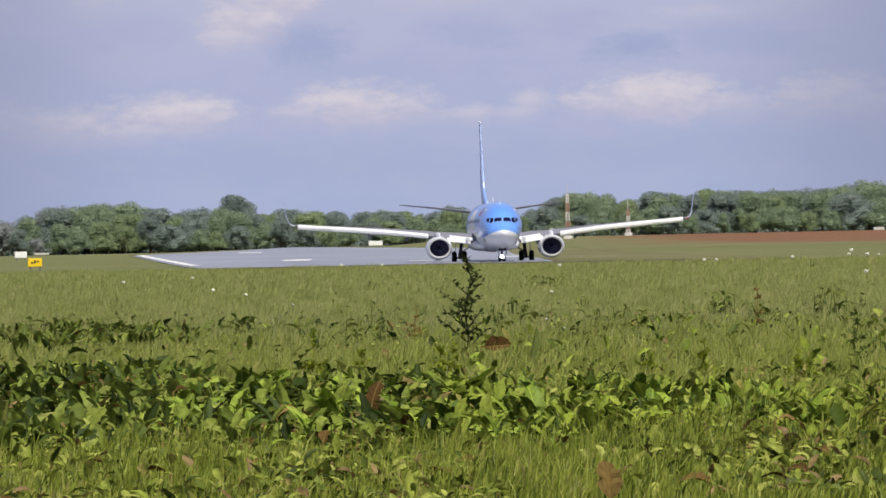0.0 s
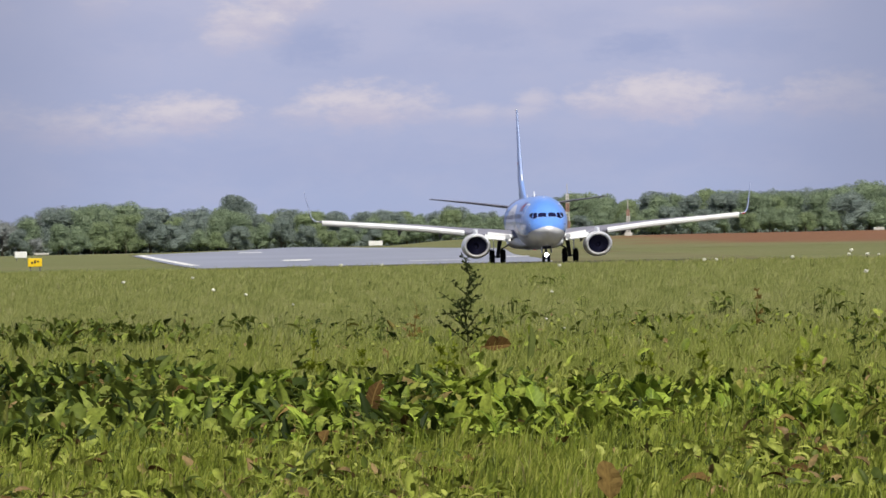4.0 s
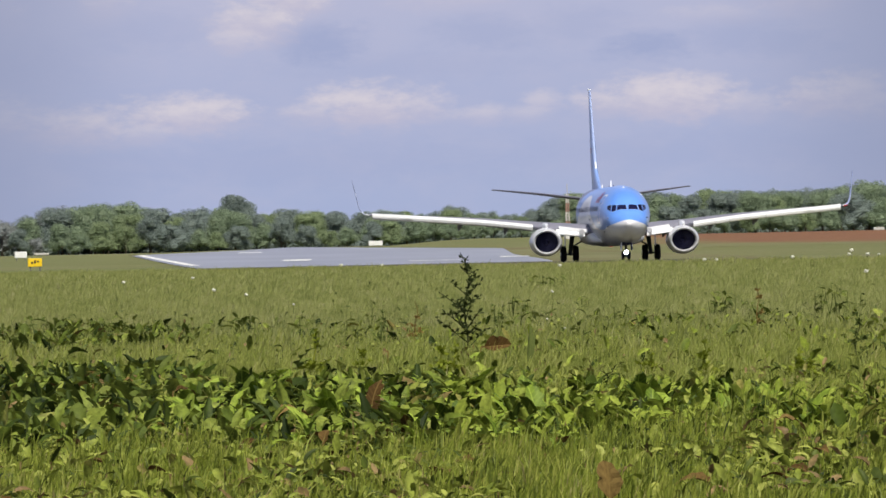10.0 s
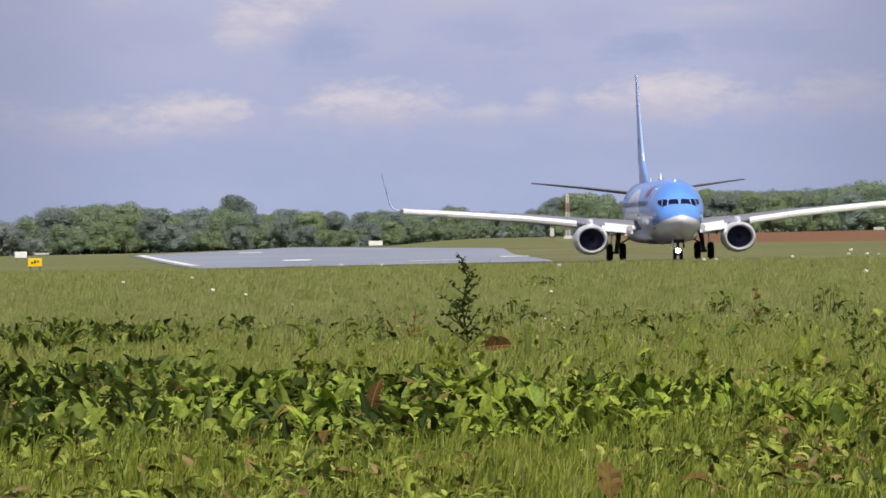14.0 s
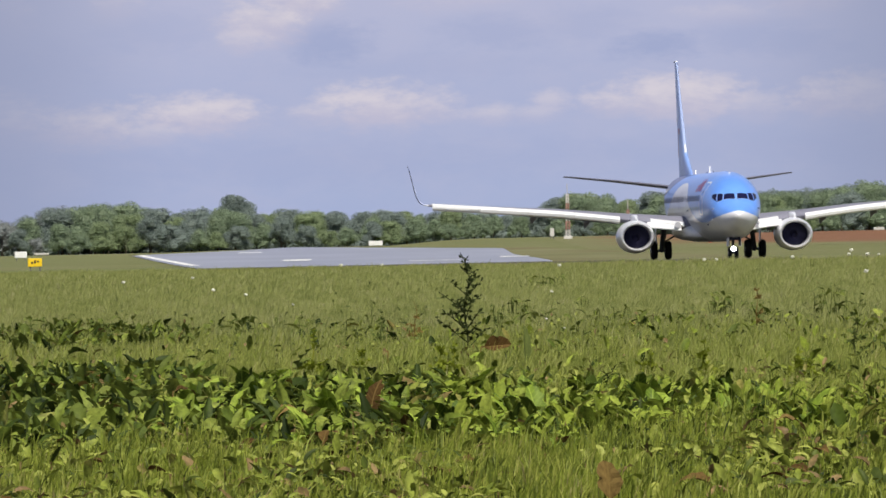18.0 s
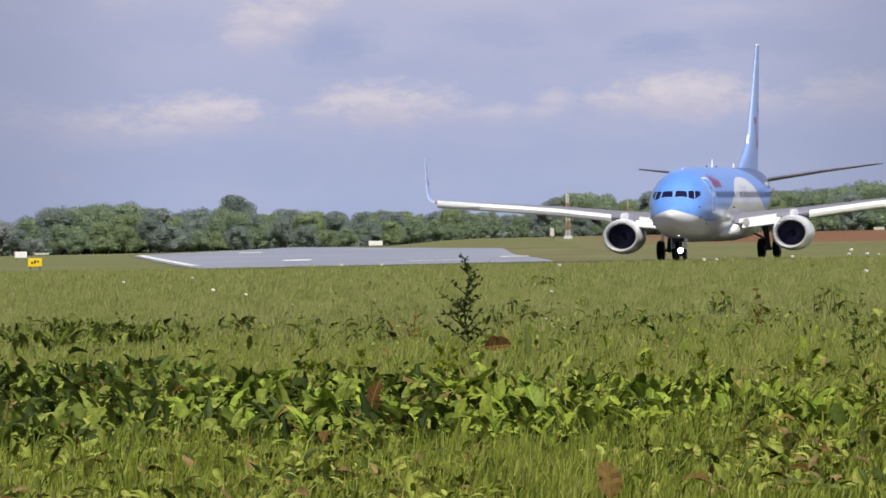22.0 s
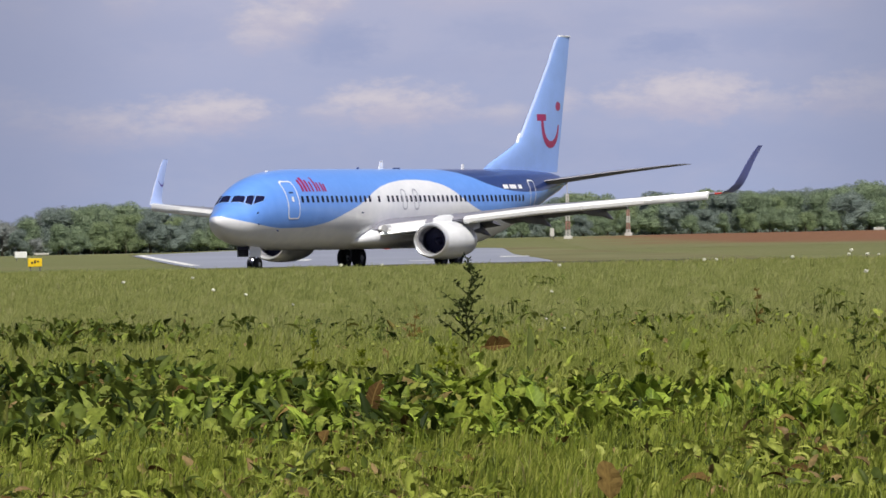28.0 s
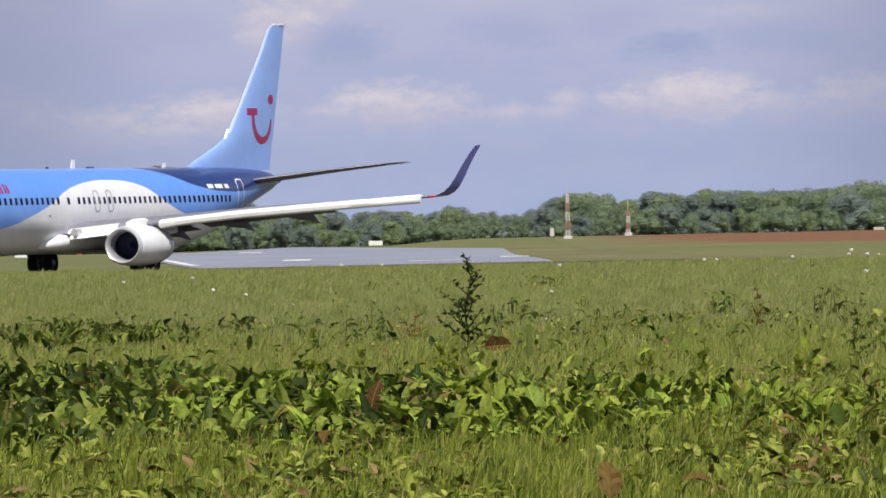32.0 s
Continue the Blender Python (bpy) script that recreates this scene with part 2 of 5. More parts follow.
def land(x, y):
    """Height of the ground: a field that climbs gently to a verge, the level runway, and a long rise beyond it."""
    z = -1.15 + 0.0026 * (min(max(y, 40), CREST_Y) - 40)
    tilt = max(-0.30, min(0.22, -0.0135 * x)) * max(0.0, min(1.0, (y - 90) / 250))
    z += tilt
    if y > CREST_Y:
        t = min(1.0, (y - CREST_Y) / (FLAT_Y - CREST_Y))
        t = t * t * (3 - 2 * t)
        z = z * (1 - t) - 0.15 * t
        z += 0.15 * max(0.0, min(1.0, (y - 450) / 45))
    if y > 650:
        d = min(y, 1700) - 650
        z = 0.0066 * d * d / (d + 75) if d < 430 else 2.416 + 0.0065 * (min(d, 700) - 430) + 0.002 * (max(d, 700) - 700)
    if y > 1000 and x < 6:
        z -= max(1.25 * smooth((-18 - x) / 26) * smooth((y - 1000) / 240), 1.05 * smooth((6 - x) / 20) * smooth((y - 1125) / 130))
    return z


def sheet(name, xs, ys, material, lift=0.0, edge=None, label=""):
    """A strip of surface that follows the land; edge(y) gives the left and right border."""
    verts, faces = [], []
    for y in ys:
        lo, hi = edge(y) if edge else (xs[0], xs[-1])
        for k, x in enumerate(xs):
            X = lo + (hi - lo) * k / (len(xs) - 1) if edge else x
            verts.append((X, y, land(X, y) + lift))
    n = len(xs)
    for j in range(len(ys) - 1):
        for i in range(n - 1):
            faces.append((j * n + i, j * n + i + 1, (j + 1) * n + i + 1, (j + 1) * n + i))
    ob = mesh_ob(name, verts, faces, material, smooth=True)
    return tagged(ob, label, name.replace("_", " "), "", "structure")


def span(a, b, step):
    n = max(1, round((b - a) / step))
    return [a + (b - a) * i / n for i in range(n + 1)]


GX = [-4800, -2500, -1200, -600, -300, -160] + span(-100, 100, 5) + [160, 300, 600, 1200, 2500, 4800]
GY = [-4800, -2000, -800, -300, -100, 0, 20] + span(40, 400, 6) + span(410, 700, 12) + span(720, 1700, 20) + [2000, 2600, 3400, 4800]
sheet("ground", GX, GY, GROUND, label="rough olive green airfield grass, near ground darkened for plant shade")


def runway_edge(y):
    c = 12.7 - 0.0553 * (y - 560)       # the centre line drifts left with distance
    return c - 25.5, c + 22.5


def pale_edge(y):
    lo, hi = runway_edge(y)
    far = max(0.0, (y - 985) / 150)
    return lo + 23 * min(1, far), (7.0 + 2.0 * smooth((860 - y) / 150)) - max(0.0, (y - 985) / 145) * 26


sheet("runway", span(0, 1, 0.1), span(398, 1000, 14), ASPHALT, 0.03, runway_edge, "dull brown grey runway asphalt with grassy joints")
# The sky's sheen on the runway is painted as a paler surface.
sheet("runway_concrete", span(0, 1, 0.1), span(690, 1135, 12), SHEEN_CONCRETE, 0.06, pale_edge, "runway concrete with the sky's sheen painted pale")
# Mostly unseen pavement, its tone darkened to cut bounce on the belly.
sheet("taxiway", span(0, 1, 0.25), span(392, 690, 8), TARMAC, 0.045, lambda y: (-75.0 if y < 480 else runway_edge(y)[0], 20.0), "asphalt under the airliner, darkened to cut bounce light")
# ---- the airliner: x to its own left, y aft of the main wheels, z up ----
SETTLED = 0.983
GEAR = 19.5                      # the main wheels lie this far behind the nose tip
#        aft   top   bottom  half width
HULL = [(-0.25, 2.62, 2.52, 0.06), (-0.15, 2.82, 2.34, 0.24), (0.0, 2.95, 2.18, 0.40), (0.25, 3.09, 1.98, 0.60), (0.5, 3.20, 1.83, 0.77), (0.8, 3.33, 1.69, 0.95),
        (1.1, 3.47, 1.57, 1.09), (1.3, 3.60, 1.50, 1.17), (1.6, 3.90, 1.42, 1.28), (1.9, 4.14, 1.36, 1.37), (2.3, 4.38, 1.30, 1.46), (2.8, 4.61, 1.23, 1.55),
        (3.4, 4.81, 1.17, 1.63), (4.2, 4.99, 1.11, 1.71), (5.2, 5.13, 1.07, 1.79), (6.5, 5.23, 1.05, 1.85), (8.0, 5.27, 1.04, 1.88),
        (25.0, 5.27, 1.04, 1.88), (26.5, 5.27, 1.11, 1.87), (28.0, 5.27, 1.32, 1.82), (29.5, 5.27, 1.63, 1.73), (31.0, 5.26, 2.02, 1.59),
        (32.5, 5.25, 2.45, 1.39), (34.0, 5.22, 2.92, 1.14), (35.5, 5.16, 3.40, 0.86), (36.7, 5.09, 3.74, 0.64), (37.7, 4.95, 4.02, 0.42), (38.45, 4.74, 4.30, 0.20)]


def hull(s, ang, out=0.0):
    """A point of the fuselage skin: s aft of the nose, ang from the left side (0) up to the crown (90)."""
    top, bot, half = lerp(HULL, s, 1), lerp(HULL, s, 2), lerp(HULL, s, 3)
    wide = bot + (top - bot) * 0.52
    t = radians(ang)
    c, d = math.cos(t), math.sin(t)
    z = wide + d * ((top - wide) if d > 0 else (wide - bot))
    n = Vector((c / max(half, 0.05), 0, d / max((top - bot) / 2, 0.05))).normalized()
    return Vector((half * c, s - GEAR, z)) + n * out


def skin_angle(s, z):
    """The angle at which the left skin reaches height z."""
    top, bot = lerp(HULL, s, 1), lerp(HULL, s, 2)
    wide = bot + (top - bot) * 0.52
    q = (z - wide) / ((top - wide) if z > wide else (wide - bot))
    return math.degrees(math.asin(max(-1.0, min(1.0, q))))


def on_skin(s, z, side=1, out=0.012):
    p = hull(s, skin_angle(s, z), out)
    return Vector((p.x * side, p.y, p.z))


WAVE = [(-0.3, 2.90), (0.0, 2.80), (0.5, 2.66), (1, 2.55), (2, 2.38), (3, 2.25), (3.8, 2.19), (6.2, 2.21), (7.4, 2.33), (8.4, 2.48), (9.3, 2.69), (10.1, 2.92), (11.0, 3.16), (11.9, 3.44), (12.7, 3.75), (13.4, 4.03),
        (14.5, 4.32), (15.8, 4.53), (17.0, 4.64), (17.9, 4.68), (19.2, 4.67), (20.3, 4.61), (21.2, 4.47), (21.85, 4.31), (22.4, 4.10), (22.9, 3.86), (23.4, 3.62), (23.9, 3.41),
        (24.5, 3.20), (25.2, 3.00), (26.5, 2.78), (28, 2.68), (30, 2.72), (32, 2.95), (34, 3.30), (36, 3.80), (38, 4.4)]
NIGHT = [(-1, 9.0), (19.0, 7.0), (21.0, 5.7), (22.0, 5.42), (23.1, 5.25), (24.3, 5.10), (25.3, 4.86), (26.0, 4.65), (26.6, 4.47), (27.4, 4.31), (28.3, 4.17), (29.3, 4.07), (30.5, 4.02), (32, 4.01), (33.7, 4.06),
         (36.4, 4.30), (38, 4.5)]


def livery_material():
    """White belly, light blue shoulders, navy tail: edges carried by the skin's own attributes."""
    n = Nodes("airline_livery")
    wave = n.t.nodes.new("ShaderNodeAttribute")
    wave.attribute_name = "wave"
    night = n.t.nodes.new("ShaderNodeAttribute")
    night.attribute_name = "night"
    big, small = n.noise(0.5), n.noise(2.0, 2.0)
    grime = n.math("ADD", n.math("MULTIPLY", big, 0.6), n.math("MULTIPLY", small, 0.4))
    white = n.mix(n.step(grime, 0.35, 0.7), c4(0.80, 0.81, 0.86), c4(0.88, 0.88, 0.92))
    blue = n.mix(n.step(grime, 0.35, 0.7), c4(0.135, 0.325, 0.87), c4(0.16, 0.36, 0.92))
    navy = n.mix(n.step(grime, 0.35, 0.7), c4(0.017, 0.042, 0.18), c4(0.023, 0.052, 0.21))
    col = n.mix(n.step(wave.outputs["Fac"], -0.015, 0.015), white, blue)
    col = n.mix(n.step(night.outputs["Fac"], -0.015, 0.015), col, navy)
    n.put(n.bsdf.inputs["Base Color"], col)
    n.put(n.bsdf.inputs["Roughness"], n.step(big, 0.2, 0.8, 0.28, 0.36))
    n.bsdf.inputs["Coat Weight"].default_value = 0.5
    n.bsdf.inputs["Coat Roughness"].default_value = 0.12
    return n.mat


LIVERY = livery_material()


def fuselage(parent):
    stations = sorted(set([r[0] for r in HULL] + span(0.4, 4.0, 0.15) + span(4, 38, 0.3)))
    sides = 72
    bm = loft_bm([[hull(s, 360 * i / sides) for i in range(sides)] for s in stations])
    ob = part("fuselage", bm, LIVERY, parent, "light blue and white fuselage with a navy tail")
    me = ob.data
    co = np.empty(len(me.vertices) * 3)
    me.vertices.foreach_get("co", co)
    co = co.reshape(-1, 3)
    for name, table in (("wave", WAVE), ("night", NIGHT)):
        edge = np.interp(co[:, 1] + GEAR, [r[0] for r in table], [r[1] for r in table])
        me.attributes.new(name, "FLOAT", "POINT").data.foreach_set("value", co[:, 2] - edge)
    return ob


def skin_patch(corners, side=1, out=0.012, n=5, thick=0.0, bm=None):
    """A four-cornered plate on the skin; corners (s, z) in turn."""
    bm = bm or bmesh.new()
    a, b, c, d = [Vector((*p, 0)) for p in corners]
    grid = []
    for i in range(n + 1):
        row = []
        for j in range(n + 1):
            u, v = i / n, j / n
            p = (a * (1 - u) + b * u) * (1 - v) + (d * (1 - u) + c * u) * v
            row.append(bm.verts.new(on_skin(p.x, p.y, side, out)))
        grid.append(row)
    for i in range(n):
        for j in range(n):
            bm.faces.new((grid[i][j], grid[i + 1][j], grid[i + 1][j + 1], grid[i][j + 1]))
    return bm


def front_patch(corners, side, out=0.014, n=5):
    """A plate on the nose; corners (s, angle) in turn."""
    bm = bmesh.new()
    grid = []
    (a, b, c, d) = [Vector((*p, 0)) for p in corners]
    for i in range(n + 1):
        row = []
        for j in range(n + 1):
            u, v = i / n, j / n
            p = (a * (1 - u) + b * u) * (1 - v) + (d * (1 - u) + c * u) * v
            q = hull(p.x, p.y, out)
            row.append(bm.verts.new((q.x * side, q.y, q.z)))
        grid.append(row)
    for i in range(n):
        for j in range(n):
            bm.faces.new((grid[i][j], grid[i + 1][j], grid[i + 1][j + 1], grid[i][j + 1]))
    return bm


def outline_bm(corners, side, w=0.06, out=0.014, r=0.22):
    """A thin line on the skin round a rounded oblong given by its corners (s, z)."""
    s0, z0, s1, z1 = corners[0][0], corners[0][1], corners[2][0], corners[2][1]
    r = min(r, (s1 - s0) * 0.4)

    def ring(inset):
        pts = []
        for cx, cz, start in ((s1 - r, z1 - r, 0), (s0 + r, z1 - r, 90), (s0 + r, z0 + r, 180), (s1 - r, z0 + r, 270)):
            pts += [(cx + (r - inset) * math.cos(radians(start + 22.5 * k)), cz + (r - inset) * math.sin(radians(start + 22.5 * k))) for k in range(5)]
        full = []
        for p, q in zip(pts, pts[1:] + pts[:1]):
            n = max(1, round(math.hypot(q[0] - p[0], q[1] - p[1]) / 0.15))
            full += [(p[0] + (q[0] - p[0]) * k / n, p[1] + (q[1] - p[1]) * k / n) for k in range(n)]
        return full

    bm = bmesh.new()
    outer = ring(0.0)
    cx, cz = (s0 + s1) / 2, (z0 + z1) / 2
    inner = [(cx + (p[0] - cx) * (1 - 2 * w / (s1 - s0)), cz + (p[1] - cz) * (1 - 2 * w / (z1 - z0))) for p in outer]
    vo = [bm.verts.new(on_skin(*p, side, out)) for p in outer]
    vi = [bm.verts.new(on_skin(*p, side, out)) for p in inner]
    for k in range(len(vo)):
        j = (k + 1) % len(vo)
        bm.faces.new((vo[k], vo[j], vi[j], vi[k]))
    return bm


def airfoil(le, chord, thick, n=14):
    """Section points (aft, up) round an airfoil, from the tail over the top to the nose and back."""
    pts = []
    for i in range(n + 1):
        x = (1 + math.cos(math.pi * i / n)) / 2
        pts.append((x, 1))
    for i in range(n - 1, 0, -1):
        x = (1 + math.cos(math.pi * i / n)) / 2
        pts.append((x, -1))
    ring = []
    for x, sgn in pts:
        t = 5 * thick * (0.2969 * math.sqrt(x) - 0.1260 * x - 0.3516 * x * x + 0.2843 * x ** 3 - 0.1030 * x ** 4)
        camber = 0.02 * 4 * x * (1 - x)
        ring.append((le + x * chord, (camber + (t if sgn > 0 else -t)) * chord))
    return ring


#        out   leading edge  trailing edge  height  thickness
WING = [(0.9, 12.9, 20.9, 2.00, 0.125), (1.9, 13.6, 20.9, 2.07, 0.125), (3.5, 14.8, 20.95, 2.30, 0.12), (5.0, 15.9, 21.05, 2.49, 0.115), (7.0, 17.0, 21.5, 2.74, 0.11), (9.0, 18.1, 22.0, 2.98, 0.105),
        (12.0, 19.8, 22.75, 3.24, 0.10), (14.5, 21.2, 23.4, 3.45, 0.10), (16.70, 22.75, 24.20, 3.63, 0.10)]
#           out    le     te    up
WINGLET = [(16.70, 22.75, 24.20, 3.63), (16.98, 23.05, 24.45, 3.68), (17.20, 23.5, 24.75, 3.86), (17.34, 23.9, 25.02, 4.14), (17.44, 24.3, 25.32, 4.56), (17.56, 24.9, 25.75, 5.22), (17.68, 25.5, 26.2, 5.82), (17.76, 25.95, 26.5, 6.16)]


def wing(parent, side):
    rings = []
    for o, le, te, z, th in WING:
        rings.append([(side * o, s - GEAR, z + h) for s, h in airfoil(le, te - le, th)])
    w = part("wing", loft_bm(rings), GREY, parent, "grey wing with a bright leading edge")
    # slats drooped in front of the leading edge, in four lengths
    for a, b in ((5.6, 8.22), (8.235, 10.92), (10.935, 13.72), (13.735, 16.5)):
        rs = []
        for k in range(4):
            o = a + (b - a) * k / 3
            le, z = lerp(WING, o, 1), lerp(WING, o, 3)
            c = (lerp(WING, o, 2) - le) * 0.5 + 0.9
            prof = [(0.55, 0.10), (0.30, 0.14), (0.08, 0.10), (-0.05, -0.01), (-0.02, -0.13), (0.10, -0.19), (0.16, -0.10), (0.30, 0.02)]
            rs.append([(side * o, le - 0.22 + s * c * 0.42 - GEAR, z - 0.04 + h * 1.35) for s, h in prof])
        part("slat", loft_bm(rs), SLAT, w, "bright white extended slat")
    # inboard leading edge: the fixed edge, and the flap swung out below it
    for name, prof, mat, label in (("fixed_leading_edge", [(0.60, 0.18), (0.20, 0.21), (-0.08, 0.12), (-0.14, -0.02), (0.02, -0.12), (0.30, -0.10)], SLAT, "white fixed leading edge at the wing root"),
                                   ("leading_edge_flap", [(-0.06, -0.02), (-0.22, -0.08), (-0.42, -0.24), (-0.46, -0.34), (-0.38, -0.40), (-0.24, -0.30), (-0.08, -0.12)], SLAT, "white leading edge flap swung down at the wing root")):
        rs = []
        for k in range(4):
            o = (1.95 if prof[0][0] > 0 else 2.15) + 1.9 * k / 3
            le, z = lerp(WING, o, 1), lerp(WING, o, 3)
            rs.append([(side * o, le + s - GEAR, z + h) for s, h in prof])
        part(name, loft_bm(rs), mat, w, label)
    # trailing flaps, drooped a little
    for a, b, drop in ((2.2, 4.7, 0.28), (5.3, 11.6, 0.26)):
        rs = []
        for k in range(6):
            o = a + (b - a) * k / 5
            te, z = lerp(WING, o, 2), lerp(WING, o, 3)
            c = 1.35 if o < 5 else 1.15 - 0.04 * (o - 5)
            rs.append([(side * o, te - 0.35 + s * c - GEAR, z - 0.02 + h * c - s * drop) for s, h in airfoil(0, 1.0, 0.11, 6)])
        part("trailing_flap", loft_bm(rs), GREY, w, "lowered grey trailing edge flap")
    # flap track fairings under the wing
    for o in (3.9, 7.2, 10.4):
        te, z = lerp(WING, o, 2), lerp(WING, o, 3)
        rs = []
        for s, r in ((-2.2, 0.03), (-1.6, 0.17), (-0.8, 0.23), (0.2, 0.21), (0.9, 0.12), (1.35, 0.03)):
            rs.append([(side * o + 0.75 * r * math.cos(t), te + s - GEAR, z - 0.30 - max(0, s) * 0.30 + r * math.sin(t)) for t in (2 * math.pi * i / 12 for i in range(12))])
        part("flap_fairing", loft_bm(rs), GREY, w, "grey flap track fairing")
    # winglet
    rs = []
    for k, (o, le, te, z) in enumerate(WINGLET):
        nxt, prv = WINGLET[min(k + 1, len(WINGLET) - 1)], WINGLET[max(k - 1, 0)]
        d = Vector((nxt[0] - prv[0], nxt[3] - prv[3])).normalized()
        rs.append([(side * (o - d.y * h), s - GEAR, z + d.x * h) for s, h in airfoil(le, te - le, 0.045, 8)])
    wl = part("winglet", loft_bm(rs), WINGBLUE, parent, "tall blended light blue winglet, outer face darkened for shade")
    wl.data.materials.append(WINGLET_SHADE)
    wl.data.materials.append(WHITE)
    wl.data.materials.append(SUNLIT_EDGE)
    for p in wl.data.polygons:
        # Outer faces get a darker blue: their shade is painted on.
        p.material_index = 1 if p.normal.x * side > 0.35 else 0
        # Forward faces turn pale: sunlight on the edge put into the colour.
        if p.normal.y < -0.3:
            p.material_index = 3
        if abs(p.center.x) < 16.95 and p.center.z < 3.82:
            p.material_index = 2
    if side > 0:
        part("navigation_light", rod_bm((side * 16.78, 22.72 - GEAR, 3.62), (side * 17.02, 23.0 - GEAR, 3.66), 0.05, 0.04, 10), NAV_RED, wl, "red wing tip light")
    # plain arc on the inner face
    for face in (-1,):
        bm = bmesh.new()
        pts = []
        for i in range(9):
            t = radians(190 + 160 * i / 8)
            pts.append((25.2 + 0.30 * math.cos(t) * 0.9, 5.05 + 0.34 * math.sin(t)))
        prev = None
        for s, z in pts:
            o = 17.44 + (z - 4.56) * 0.185 + face * 0.045
            cur = [bm.verts.new((side * o, s - GEAR + dx, z + dz)) for dx, dz in ((0, -0.05), (0.0, 0.05))]
            if prev:
                bm.faces.new((prev[0], cur[0], cur[1], prev[1]))
            prev = cur
        part("winglet_mark", bm, MARKBLUE, wl, "plain violet blue curved mark")
    return w


def engine(parent, side):
    c = (side * 4.76, 13.85 - GEAR, 1.42)
    e = part("nacelle", spin_bm([(0.16, 1.03), (0.45, 1.08), (0.9, 1.115), (1.6, 1.13), (2.3, 1.11), (2.9, 1.04), (3.35, 0.95), (3.6, 0.88), (3.58, 0.82), (3.2, 0.80)], c, 44, 1.0, 0.91, 0.03), WHITE, parent, "white engine nacelle")
    part("inlet_lip", spin_bm([(0.165, 1.032), (0.06, 0.985), (0.0, 0.95), (-0.01, 0.91), (0.03, 0.86), (0.12, 0.82), (0.25, 0.80)], c, 44, 1.0, 0.91, 0.03), METAL, e, "polished metal inlet lip")
    part("inlet_liner", spin_bm([(0.25, 0.80), (0.45, 0.785), (0.70, 0.78)], c, 40, 1.0, 0.91, 0.03), LINER, e, "grey perforated inlet liner")
    part("inlet_duct", spin_bm([(0.70, 0.78), (0.95, 0.79), (1.05, 0.79), (1.06, 0.0)], c, 40, 1.0, 0.91, 0.03), DARK, e, "dark inlet duct")
    part("spinner", spin_bm([(0.62, 0.01), (0.70, 0.07), (0.82, 0.15), (1.0, 0.22), (1.04, 0.23)], c, 20), FAN, e, "dark spinner cone")
    blade = bmesh.new()
    vs = [blade.verts.new(p) for p in ((-0.05, 0.98, 0.22), (0.06, 1.03, 0.22), (0.10, 1.01, 0.77), (-0.06, 0.93, 0.77))]
    blade.faces.new(vs)
    b0 = part("fan_blade", blade, FAN, e, "", at=pose(*c))
    for k in range(1, 24):
        ob = new("fan_blade", b0.data)
        ob.parent = e
        ob.matrix_basis = pose(*c, 0, 15 * k, 0)
    part("core_nozzle", spin_bm([(3.0, 0.80), (3.5, 0.66), (4.0, 0.54), (4.4, 0.45), (4.42, 0.40), (4.2, 0.40)], c, 32), EXHAUST, e, "brown metal core nozzle")
    part("exhaust_cone", spin_bm([(3.9, 0.36), (4.4, 0.30), (4.8, 0.16), (5.05, 0.01)], c, 24), EXHAUST, e, "exhaust cone")
    rings = []
    for s, w, z0, z1 in ((14.3, 0.05, 2.30, 2.50), (15.0, 0.16, 2.24, 2.66), (15.8, 0.22, 2.1, 2.70), (17.0, 0.24, 1.85, 2.50), (18.4, 0.16, 1.95, 2.30), (19.4, 0.03, 2.05, 2.25)):
        x = side * 4.76
        rings.append([(x - w, s - GEAR, z0), (x + w, s - GEAR, z0), (x + w, s - GEAR, z1), (x + w * 0.6, s - GEAR, z1 + 0.08), (x - w * 0.6, s - GEAR, z1 + 0.08), (x - w, s - GEAR, z1)])
    part("pylon", loft_bm(rings), WHITE, e, "white engine pylon")
    # vortex strake on the inner side
    bm = bmesh.new()
    v = [bm.verts.new((side * (4.76 - x), y + 0.5 - GEAR, z - 0.26)) for x, y, z in ((0.80, 14.0, 2.38), (0.83, 15.3, 2.42), (1.12, 15.25, 2.78), (1.02, 14.6, 2.66))]
    v2 = [bm.verts.new(Vector(q.co) + Vector((0.025, 0, 0))) for q in v]
    bm.faces.new(v), bm.faces.new(v2[::-1])
    for i in range(4):
        bm.faces.new((v[i], v2[i], v2[(i + 1) % 4], v[(i + 1) % 4]))
    part("strake", bm, WHITE, e, "small white strake")
    return e


FIN = [(5.10, 29.0, 37.9), (5.30, 29.2, 37.95), (5.60, 29.9, 38.0), (5.85, 30.65, 38.06), (6.15, 31.55, 38.12), (6.40, 32.25, 38.17), (6.70, 33.0, 38.26), (7.0, 33.45, 38.36), (9.0, 35.18, 38.82), (11.0, 36.86, 39.32), (12.3, 37.82, 39.6), (12.58, 38.15, 39.68)]


